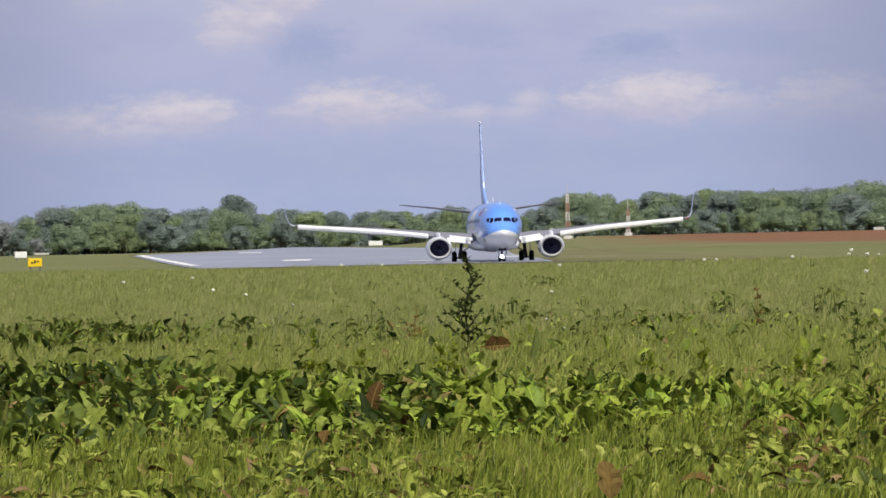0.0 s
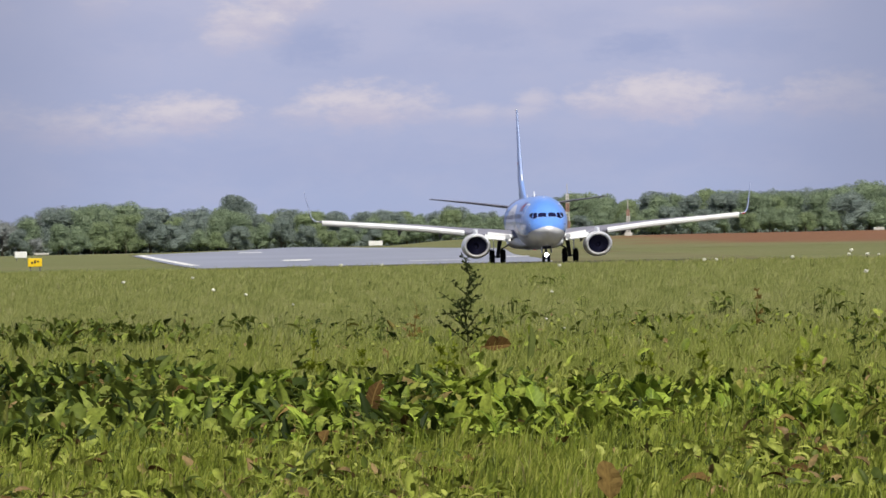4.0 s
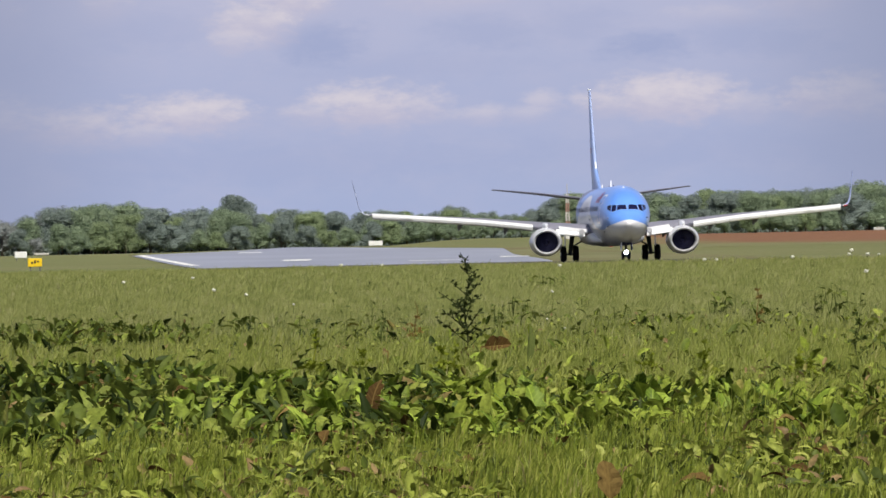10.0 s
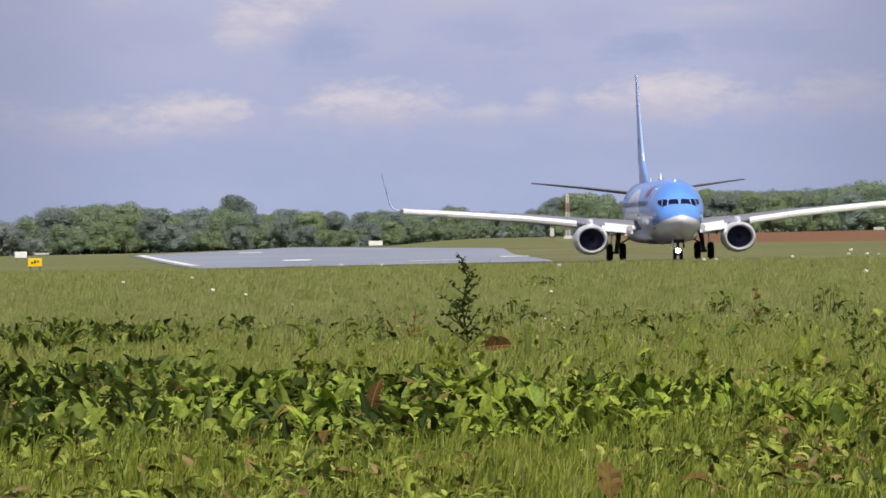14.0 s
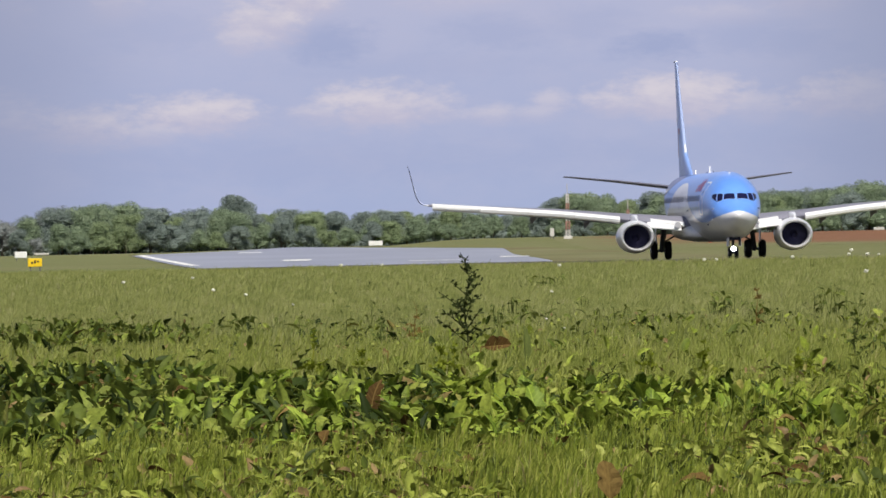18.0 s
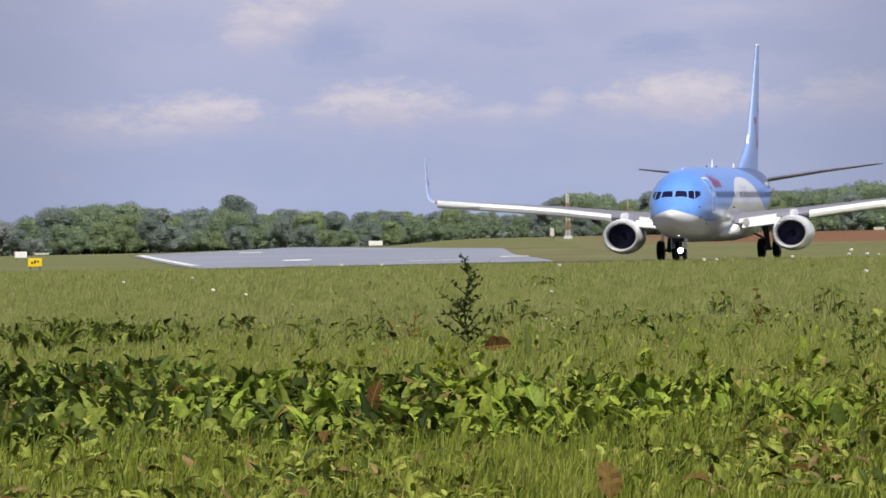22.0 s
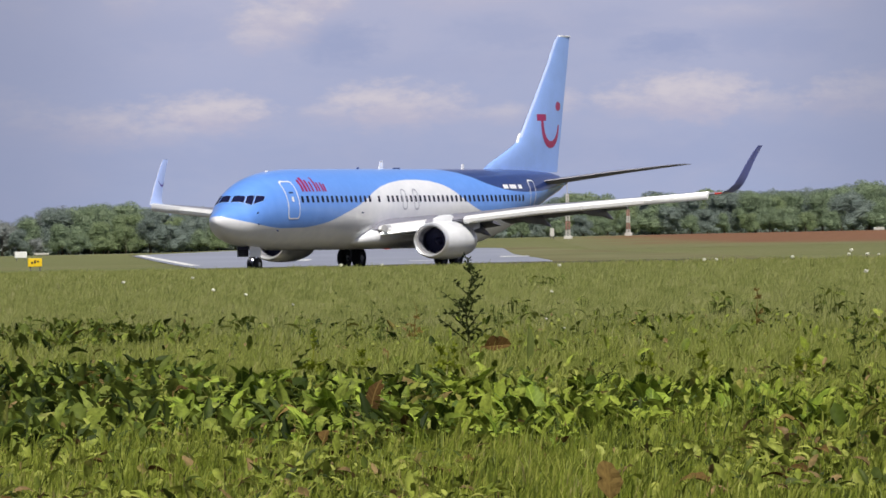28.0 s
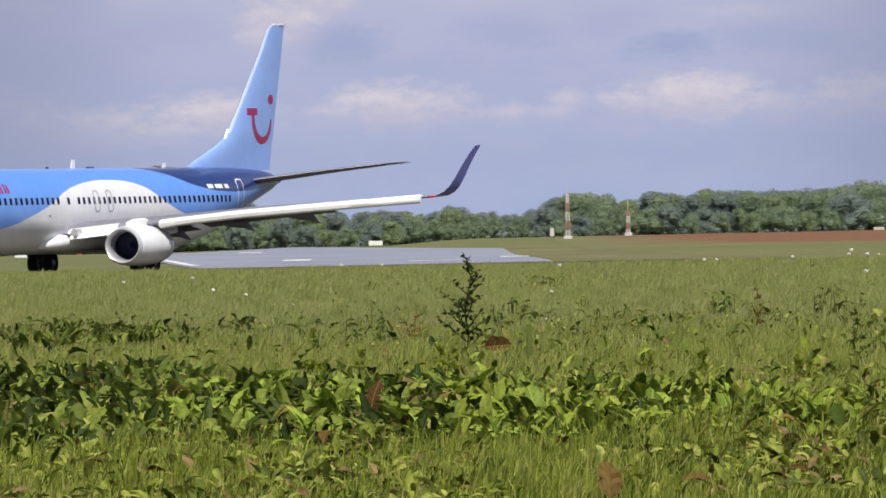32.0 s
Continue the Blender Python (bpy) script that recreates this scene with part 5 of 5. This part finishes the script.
for _k in range(4):
    v, f = leaf_shape(_rng, 1.0, _rng.uniform(0.34, 0.5), _rng.uniform(0.9, 2.2), 0.10)
    me = bpy.data.meshes.new("dry_leaf")
    me.from_pydata(v, [], f)
    me.polygons.foreach_set("use_smooth", [True] * len(me.polygons))
    me.materials.append(DRY_LEAF)
    DRY_LEAVES.append(me)
v, f = leaf_shape(_rng, 1.0, 0.54, 0.45, 0.05)
BROAD_DRY = bpy.data.meshes.new("dry_leaf")
BROAD_DRY.from_pydata(v, [], f)
BROAD_DRY.materials.append(DRY_LEAF)


v, f = leaf_shape(_rng, 1.0, 0.24, 0.25, 0.04)
STRAIGHT_LEAF = bpy.data.meshes.new("leaf")
STRAIGHT_LEAF.from_pydata(v, [], f)
STRAIGHT_LEAF.polygons.foreach_set("use_smooth", [True] * len(STRAIGHT_LEAF.polygons))
STRAIGHT_LEAF.materials.append(STALK)


def add_leaf(parent, mesh, at, az, up, size, roll=0.0):
    ob = new("leaf", mesh)
    ob.parent = parent
    ob.matrix_basis = pose(*at, 0, 0, az) @ pose(0, 0, 0, up, 0, 0) @ pose(0, 0, 0, 0, roll, 0) @ Matrix.Scale(size, 4)
    return ob


def dock_plant(rng, x, y, leaves, size):
    # Dark-leaved share puts shade into the docks, most at far left.
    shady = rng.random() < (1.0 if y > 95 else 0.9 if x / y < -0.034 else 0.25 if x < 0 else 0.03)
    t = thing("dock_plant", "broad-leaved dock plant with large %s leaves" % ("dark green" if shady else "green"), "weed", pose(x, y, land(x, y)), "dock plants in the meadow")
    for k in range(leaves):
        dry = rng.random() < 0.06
        ob = add_leaf(t, rng.choice(DRY_LEAVES if dry else DARK_SHADED_LEAVES if shady else LEAVES), (rng.uniform(-0.06, 0.06), rng.uniform(-0.06, 0.06), rng.uniform(0.0, 0.10)), 360 * k / leaves + rng.uniform(-25, 25), rng.uniform(48, 98), size * rng.uniform(0.6, 1.35), rng.uniform(-35, 35))
        if dry:
            tagged(ob, "withered brown leaf")
    return t


def dock_band():
    rng = random.Random(8)
    n = 0
    while n < 300:
        y = math.sqrt(rng.uniform(40 ** 2, 122 ** 2))
        x = rng.uniform(-1, 1) * 0.056 * y
        if rng.random() > dock_reach(x, y):
            continue
        dock_plant(rng, x, y, rng.randint(7, 9), rng.uniform(0.16, 0.29) * (0.65 if y < 50 else 1.0))
        n += 1


dock_band()


def low_weeds(name, y0, y1, count, size, seed, label, belt=False, material=None, raised=0.0, side=0):
    """Small broad leaves that fill the sward, as one mesh."""
    rng = random.Random(seed)
    verts, faces = [], []
    shapes = [leaf_shape(rng, 1.0, rng.uniform(0.26, 0.5), rng.uniform(0.2, 1.6), rng.uniform(0.05, 0.15)) for _ in range(6)]
    n = 0
    while n < count:
        y = math.sqrt(rng.uniform(y0 ** 2, y1 ** 2))
        x = rng.uniform(-1, 1) * 0.056 * y
        dens = dock_reach(x, y) if belt else 0.5 + 0.9 * noise.noise(Vector((x * 0.9 + 4, y * 0.12, 7)))
        if rng.random() > dens:
            continue
        v, f = shapes[rng.randrange(6)]
        if side * x < 0:
            continue
        foot = land(x, y)
        root = foot + (rng.uniform(0.02, 0.16) if belt else raised + rng.uniform(0, 0.10))
        m = pose(x, y, root, 0, 0, rng.uniform(0, 360)) @ pose(0, 0, 0, rng.uniform(35, 100) if belt else rng.uniform(15, 90), rng.uniform(-40, 40), 0) @ Matrix.Scale(size * rng.uniform(0.45, 1.3), 4)
        k = len(verts)
        verts += [m @ Vector(p) for p in v] + [Vector((x - 0.004, y, foot - 0.02)), Vector((x + 0.004, y, foot - 0.02)), Vector((x + 0.004, y, root + 0.01)), Vector((x - 0.004, y, root + 0.01))]
        faces += [tuple(i + k for i in q) for q in f] + [(k + len(v), k + len(v) + 1, k + len(v) + 2, k + len(v) + 3)]
        n += 1
    ob = mesh_ob(name, verts, faces, material or DOCK_SHADED, smooth=True)
    tagged(ob, label, "weeds", "", "stuff")


low_weeds("low_weeds", 38, 58, 3800, 0.105, 3, "small broad olive green weed leaves between the grass", False, WEED_NEAR)
low_weeds("low_weeds", 50, 122, 2900, 0.19, 4, "broad weed leaves crowding between the docks, darkened for shade", True, side=-1)
low_weeds("low_weeds", 50, 122, 2500, 0.15, 24, "broad weed leaves crowding between the docks, lightened as if lit", True, DOCK_LIT, side=1)
low_weeds("low_weeds", 50, 70, 1300, 0.085, 16, "light green weed leaves among grass and docks", False, WEED_NEAR, 0.10)
low_weeds("low_weeds", 66, 128, 1300, 0.075, 15, "small weed leaves peeping out of the grass", False, WEED_NEAR, 0.09)
low_weeds("low_weeds", 92, 150, 900, 0.095, 5, "scattered green weed leaves in the grass", False, WEED_MID, 0.06)
low_weeds("low_weeds", 140, 300, 700, 0.12, 6, "scattered green weed tufts in the far grass", False, WEED_MID, 0.06)


def tall_weed(x, y, height, spread, seed, label, material=STALK, bushy=1.0, taper=1.3, leaf=1.0):
    """An upright flowering stalk with side branches and narrow dark leaves."""
    rng = random.Random(seed)
    t = thing("tall_weed", label, "weed", pose(x, y, land(x, y)), "tall weeds in the meadow")
    stem = bmesh.new()
    pts = [Vector((0.04 * math.sin(k * 1.3) * spread * 4 * k / 8, 0, height * k / 8)) for k in range(9)]
    for a, b in zip(pts, pts[1:]):
        rod_bm(a, b, 0.012 * (1.15 - a.z / height), 0.012 * (1.15 - b.z / height), 6, stem)
    part("stem", stem, material, t, "upright stem")
    for k in range(int(16 * bushy)):
        h = 0.10 + 0.87 * rng.random() ** 1.25
        base = Vector(pts[min(7, int(h * 8))]).lerp(pts[min(8, int(h * 8) + 1)], h * 8 - int(h * 8))
        az = rng.uniform(0, 2 * math.pi)
        L = spread * (1.04 - h) ** taper * rng.uniform(0.4, 1.3)
        tip = base + Vector((math.cos(az) * L, math.sin(az) * L, L * rng.uniform(0.4, 1.0)))
        side = (tip - base).cross(Vector((0.3, 0.2, 1))).normalized()
        up = side.cross(tip - base).normalized()
        rings = []
        for q in range(6):
            c, r = base.lerp(tip, q / 5), 0.007 - 0.0008 * q
            rings.append([c + side * r, c + up * r, c - side * r, c - up * r])
        bm = loft_bm(rings)
        bm.verts.ensure_lookup_table()
        for q in range(rng.randint(9, 14)):
            root = bm.verts[4 * rng.randint(1, 5) + rng.randrange(4)]
            d = Vector((rng.uniform(-1, 1), rng.uniform(-1, 1), rng.uniform(-0.4, 0.8))).normalized()
            l = rng.uniform(0.03, 0.078) * leaf * (1.25 - 0.6 * h)
            s = d.cross(Vector((rng.uniform(-1, 1), rng.uniform(-1, 1), 0.3))).normalized() * l * 0.24
            vs = [root] + [bm.verts.new(p) for p in (root.co + d * l * 0.5 + s, root.co + d * l, root.co + d * l * 0.5 - s)]
            bm.faces.new(vs)
            bm.verts.ensure_lookup_table()
        part("branch", bm, material, t, "side branch with narrow leaves", smooth=False)
    return t


def leafy_weed(x, y, height, spread, leaves, seed, label, small=1.0):
    """A sprawling weed with broad dark leaves at several heights."""
    rng = random.Random(seed)
    t = thing("leafy_weed", label, "weed", pose(x, y, land(x, y)), "leafy weeds in the meadow")
    for k in range(leaves + leaves // 2):
        a = rng.uniform(0, 2 * math.pi)
        base = Vector((rng.uniform(-0.5, 0.5) * spread, rng.uniform(-0.3, 0.3) * spread, 0.0))
        top = base + Vector((math.cos(a) * 0.2 * spread, math.sin(a) * 0.2 * spread, height * rng.uniform(0.25, 0.85)))
        part("stem", rod_bm(base, top, 0.008, 0.005, 5), STALK, t, "thin green stem")
        add_leaf(t, rng.choice(DARK_SHADED_LEAVES), top, rng.uniform(0, 360), rng.uniform(0, 60), rng.uniform(0.13, 0.26) * small, rng.uniform(-40, 40))


WEED = tall_weed(0.24, 90.0, 1.16, 0.36, 2, "tall dark green weed stalk swaying above the grass", STALK_DARK, 2.1, 0.95, 1.05)
leafy_weed(4.04, 123.0, 0.52, 0.34, 13, 3, "dark bushy weed standing in the grass")
leafy_weed(2.6, 217.5, 0.42, 0.75, 20, 4, "low spreading dark weed in the grass")
leafy_weed(5.46, 120.0, 0.56, 0.5, 14, 5, "dark leafy weed standing in the grass")
tall_weed(3.87, 105.0, 0.66, 0.14, 6, "reddish dry weed stalk in the grass", STALK_RED, 0.4)
tall_weed(-0.35, 100.5, 0.58, 0.17, 7, "reddish dry weed stalk in the grass", STALK_RED, 0.4)
tall_weed(-0.74, 98.5, 0.50, 0.16, 8, "green weed stalk in the grass", bushy=0.6)
leafy_weed(-2.54, 109.5, 0.40, 0.25, 7, 9, "dark green weed tuft in the grass")
leafy_weed(-1.74, 105.5, 0.40, 0.22, 6, 10, "dark green weed tuft in the grass")
leafy_weed(1.25, 112.0, 0.40, 0.6, 8, 31, "green weed tuft in the grass")
leafy_weed(2.2, 118.0, 0.36, 0.5, 7, 32, "green weed tuft in the grass")
leafy_weed(4.6, 128.0, 0.34, 0.5, 8, 33, "green weed tuft in the grass")
leafy_weed(-4.2, 112.0, 0.40, 0.7, 12, 34, "dark green weed tuft in the grass")
leafy_weed(-5.6, 118.0, 0.42, 0.7, 12, 35, "dark green weed tuft in the grass")
tall_weed(3.75, 77.5, 0.55, 0.2, 12, "green weed stalk among the docks", bushy=0.7)
leafy_weed(-4.86, 107.5, 0.42, 0.6, 12, 14, "dark green weed tuft in the grass")
for k, (wx, wy, high, wide, leaves) in enumerate(((-2.73, 118.0, 0.40, 0.14, 4), (-2.33, 112.0, 0.35, 0.13, 4), (-2.26, 115.0, 0.36, 0.13, 3), (-2.01, 122.0, 0.44, 0.16, 5), (-1.29, 109.0, 0.33, 0.12, 4), (-1.06, 104.5, 0.33, 0.12, 5), (-1.02, 122.5, 0.41, 0.15, 4), (0.72, 116.5, 0.47, 0.17, 6), (1.01, 127.5, 0.47, 0.17, 6), (1.28, 129.5, 0.42, 0.15, 6), (1.47, 122.0, 0.45, 0.16, 5), (2.29, 138.0, 0.40, 0.14, 5), (2.08, 114.0, 0.39, 0.14, 4), (1.55, 100.0, 0.31, 0.11, 4), (2.90, 132.5, 0.37, 0.13, 4), (6.87, 149.5, 0.56, 0.20, 9), (6.46, 133.0, 0.39, 0.14, 5), (13.82, 316.5, 0.67, 0.24, 7), (2.20, 99.0, 0.29, 0.11, 3), (1.10, 81.5, 0.27, 0.10, 3), (-2.12, 86.5, 0.30, 0.11, 4), (-1.64, 85.5, 0.29, 0.10, 4))):
    leafy_weed(wx, wy, high, wide, leaves, 60 + k, "small dark green weed tuft in the grass", 0.6)
for k, (wx, wy, high) in enumerate(((-1.14, 73.0, 0.55), (-0.05, 72.0, 0.45), (0.07, 73.5, 0.42), (2.10, 69.0, 0.45), (1.67, 69.5, 0.35), (2.78, 67.0, 0.38), (2.86, 67.0, 0.31), (-0.76, 76.5, 0.31))):
    tall_weed(wx, wy, high, 0.13, 90 + k, "yellow green flowering weed among the docks", STALK_LIME, 0.75)


def dry_plant(x, y, stem, size, az, up, mesh, roll=20):
    """A withered leaf on its own stalk."""
    t = thing("dry_dock", "withered brown dock leaf on a bare stalk", "weed", pose(x, y, land(x, y)), "withered docks in the meadow")
    part("stalk", rod_bm((0, 0, -0.02), (0.02, 0, stem), 0.008, 0.006, 6), STALK_RED, t, "bare reddish stalk")
    add_leaf(t, BROAD_DRY if mesh > 3 else DRY_LEAVES[mesh], (0.02, 0, stem - 0.01), az, up, size, roll)


dry_plant(0.33, 82.0, 0.25, 0.30, -95, 6, 4, 68)


def upright_leaf(x, y, stem, size):
    """One long dock leaf that stands up above the others and nods."""
    t = thing("dock_leaf", "long green dock leaf standing upright among the docks", "weed", pose(x, y, land(x, y)))
    part("stalk", rod_bm((0, 0, -0.02), (0, 0, stem + 0.02), 0.009, 0.007, 6), STALK, t, "green leaf stalk")
    add_leaf(t, STRAIGHT_LEAF, (0, 0, stem), 10, 88, size, 35)
    return t


NODDER = upright_leaf(0.725, 78.0, 0.10, 0.40)
dry_plant(0.27, 86.0, 0.22, 0.30, 60, -20, 1)
dry_plant(-1.10, 54.0, 0.18, 0.32, -65, 45, 2)
dry_plant(0.735, 39.5, 0.03, 0.225, 6, 80, 4, 5)
dry_plant(1.92, 50.0, 0.18, 0.28, -70, 20, 0)
dry_plant(1.86, 51.5, 0.10, 0.20, 60, 10, 1)
dry_plant(-2.60, 62.0, 0.28, 0.28, 100, 20, 2)
dry_plant(-1.95, 60.0, 0.25, 0.26, -60, 30, 0)
dry_plant(-0.55, 79.0, 0.24, 0.14, 30, 50, 1)
dry_plant(-0.78, 43.6, 0.02, 0.16, -90, 25, 2)
dry_plant(-1.92, 48.0, 0.05, 0.26, 70, 20, 3)


def litter():
    """Withered leaves lying in the near grass."""
    rng = random.Random(44)
    for k in range(70):
        y = rng.uniform(39.5, 62)
        x = rng.uniform(-0.053, 0.053) * y
        t = thing("dead_leaf", "withered brown leaf lying in the grass", "leaf", pose(x, y, land(x, y) + 0.05), "withered leaves in the grass")
        add_leaf(t, rng.choice(DRY_LEAVES), (0, 0, 0), rng.uniform(0, 360), rng.uniform(5, 70), rng.uniform(0.10, 0.24), rng.uniform(-40, 40))


litter()

FLOWER = plain("white_petals", (0.68, 0.67, 0.56), 0.8, 0, 0.05, 20.0)


def white_flower(x, y, z, r):
    g = land(x, y)
    t = thing("white_flower", "white flower head on a thin green stem", "flower", pose(x, y, g), "white flowers in the meadow")
    part("stem", rod_bm((0, 0, -0.02), (0, 0, z - g), 0.006 + r * 0.04, 0.004 + r * 0.04, 5), STALK, t, "thin green stem")
    bm = bmesh.new()
    bmesh.ops.create_icosphere(bm, subdivisions=2, radius=r, matrix=Matrix.Translation((0, 0, z - g)) @ Matrix.Diagonal((1, 1, 0.72, 1)))
    for v in bm.verts:
        v.co += Vector((noise.noise(v.co * 30), noise.noise(v.co * 31 + Vector((5, 0, 0))), noise.noise(v.co * 29))) * r * 0.45
    part("flower_head", bm, FLOWER, t, "white flower head", smooth=False)


for fx, fy, fz, fr in ((-5.09, 187.0, -0.44, 0.055), (-3.94, 168.5, -0.50, 0.045), (-7.62, 257.0, -0.22, 0.06), (-8.81, 233.0, -0.28, 0.06), (-2.48, 139.0, -0.59, 0.03), (2.04, 160.5, -0.54, 0.04), (4.82, 352.0, -0.10, 0.10),
                       (11.32, 368.0, 0.01, 0.11), (11.85, 367.5, 0.0, 0.09), (15.34, 372.5, 0.05, 0.11), (18.1, 378.0, 0.13, 0.10), (18.3, 380.0, 0.30, 0.11), (18.92, 378.0, 0.11, 0.11), (19.37, 377.0, 0.10, 0.07), (12.24, 245.5, -0.42, 0.08),
                       (1.32, 110.0, -0.72, 0.022), (1.47, 104.0, -0.80, 0.02), (-4.5, 372.0, 0.10, 0.10), (-2.7, 372.0, 0.08, 0.08)):
    white_flower(fx, fy, fz, fr * 0.85)


# ---- what moves ----
def motions():
    path = [(0.0, 4.24, 721.78, 0.04, 2.39), (0.5, 4.58, 714.64, 0.04, 2.34), (1.0, 4.93, 707.53, 0.04, 2.35), (1.5, 5.27, 700.46, 0.04, 2.4), (2.0, 5.61, 693.45, 0.04, 2.51), (2.5, 5.97, 686.5, 0.04, 2.63), (3.0, 6.33, 679.61, 0.04, 2.75), (3.5, 6.72, 672.77, 0.04, 2.83),
            (5.5, 8.39, 646.72, 0.05, 2.74), (6.0, 8.8, 640.5, 0.05, 2.79), (7.0, 9.55, 628.21, 0.05, 2.94), (8.0, 10.35, 616.2, 0.05, 2.85), (9.0, 11.04, 604.49, 0.05, 2.69), (10.0, 11.71, 593.07, 0.05, 2.72), (11.0, 12.37, 581.9, 0.05, 2.88), (12.0, 12.99, 570.97, 0.05, 2.98),
            (13.0, 13.57, 560.42, 0.05, 2.88), (13.5, 13.83, 555.29, 0.05, 2.72), (14.0, 14.09, 550.23, 0.05, 2.59), (14.5, 14.33, 545.25, 0.05, 2.54), (16.5, 15.27, 526.86, 0.06, 3.16), (17.0, 15.52, 522.4, 0.06, 3.38), (17.5, 15.75, 517.96, 0.06, 3.55), (18.0, 16.06, 513.5, 0.06, 3.54),
            (18.5, 16.31, 509.04, 0.06, 3.2), (19.0, 16.53, 504.58, 0.06, 2.4), (19.5, 16.65, 500.11, 0.06, 1.18), (20.0, 16.71, 495.58, 0.06, -0.48), (20.5, 16.64, 491.01, 0.05, -2.45), (21.0, 16.43, 486.45, 0.05, -4.71), (21.5, 16.08, 481.93, 0.03, -7.03), (22.0, 15.54, 477.5, 0.02, -9.37),
            (22.5, 14.81, 473.21, 0.0, -11.66), (23.0, 13.95, 469.14, -0.02, -13.96), (23.5, 12.98, 465.43, -0.03, -16.22), (24.0, 11.78, 462.16, -0.05, -18.44), (24.5, 10.48, 459.31, -0.07, -20.54), (25.0, 9.03, 456.78, -0.08, -22.45), (25.5, 7.42, 454.37, -0.1, -23.95),
            (27.5, -0.12, 446.02, -0.1, -27.25), (28.0, -2.26, 443.09, -0.1, -27.58), (28.5, -4.18, 440.14, -0.1, -27.8), (29.0, -6.22, 436.97, -0.1, -27.7), (29.5, -8.14, 433.55, -0.1, -27.36), (30.0, -10.1, 429.89, -0.1, -27.1), (30.5, -11.88, 426.11, -0.09, -26.97),
            (31.0, -13.73, 422.29, -0.08, -26.91), (31.5, -15.44, 418.5, -0.08, -26.91), (32.0, -17.11, 414.74, -0.07, -26.92)]
    # it leans outwards in the turn and dips its nose under the brakes: seconds, roll, pitch
    lean = ((0.0, 0.0, 0.0), (20.0, 0.0, 0.1), (22.0, -0.1, 0.26), (24.0, -0.2, 0.3), (25.0, -0.45, 0.3), (25.5, -0.35, 0.25), (28.0, 0.2, 0.0), (29.0, 0.85, 0.0), (30.0, 0.9, 0.05), (31.0, 0.8, 0.15), (32.0, 0.65, 0.3))
    at = [r[0] for r in lean]
    walk(PLANE, [(t, pose(x, y, z, float(np.interp(t, at, [r[2] for r in lean])), float(np.interp(t, at, [r[1] for r in lean])), a)) for t, x, y, z, a in path])
    # the wheels roll by the way that they go
    ts = [r[0] for r in path]
    fine = [k / 30.0 for k in range(961)]
    xs, ys, turn = (np.interp(fine, ts, [r[k] for r in path]) for k in (1, 2, 4))
    for hub, r, x, s in WHEELS:
        rows, angle, last = [], 0.0, None
        for t, px, py, a in zip(fine, xs, ys, turn):
            q = radians(a)
            at = (px + math.cos(q) * x - math.sin(q) * (s - GEAR), py + math.sin(q) * x + math.cos(q) * (s - GEAR))
            if last:
                angle += math.degrees(math.hypot(at[0] - last[0], at[1] - last[1]) / r)
            last = at
            rows.append((t, pose(x, s - GEAR, r, angle, 0, 0)))
        walk(hub, rows)
    walk(SKY, [(0.0, pose(0, 0, 0, 0, 0, 0)), (16.0, pose(0, 0, 0, 0, 0, -0.123)), (32.0, pose(0, 0, 0, 0, 0, -0.25))])
    g = land(0.24, 90.0)
    sway = ((0, 1), (1, -2), (2, 4), (3, -1), (5.5, 1), (6, -1), (7, 1), (7.5, -2), (8.5, -2), (9, 7), (9.5, 9), (10, -1), (10.5, 2), (11.5, 2), (12, -1), (13, -2), (14.5, -4), (16.5, -1), (17, -2), (18, -1), (19, 4), (20, 2), (20.5, -1), (22, -1), (23, 1),
            (23.5, 5), (24.5, 7), (25, 1), (25.5, 1), (27.5, 2), (28.5, 2), (29.5, -1), (30.5, 4), (31, 1), (31.5, -1), (32, 1))
    walk(WEED, [(t, pose(0.24, 90.0, g, 0, a * 0.58, 0)) for t, a in sway])
    m = NODDER.matrix_basis.copy()
    nod = ((0.0, 17), (0.5, 15), (1.0, 15), (2.0, 16), (3.0, 12), (5.5, 10), (7.0, 16), (9.0, 12), (11.0, 8), (13.0, 6), (14.5, 4), (17.0, 4), (19.0, 2), (22.0, 5), (24.0, 0), (25.5, 4), (27.5, 8), (30.0, 9), (32.0, 7))
    walk(NODDER, [(t, m @ pose(0, 0, 0, 0, a, 0)) for t, a in nod])
    # the other stalks nod in the same gusts
    rng = random.Random(40)
    for ob in [o for o in scene.objects if o.parent is None and o.name.split(".")[0] in ("tall_weed", "leafy_weed", "white_flower") and o is not WEED]:
        m = ob.matrix_basis.copy()
        lag, gain = rng.uniform(-0.15, 0.15), rng.uniform(0.15, 0.5)
        walk(ob, [(t, m @ pose(0, 0, 0, 0, a * gain + lag, 0)) for t, a in sway[::2] + sway[-1:]])


motions()
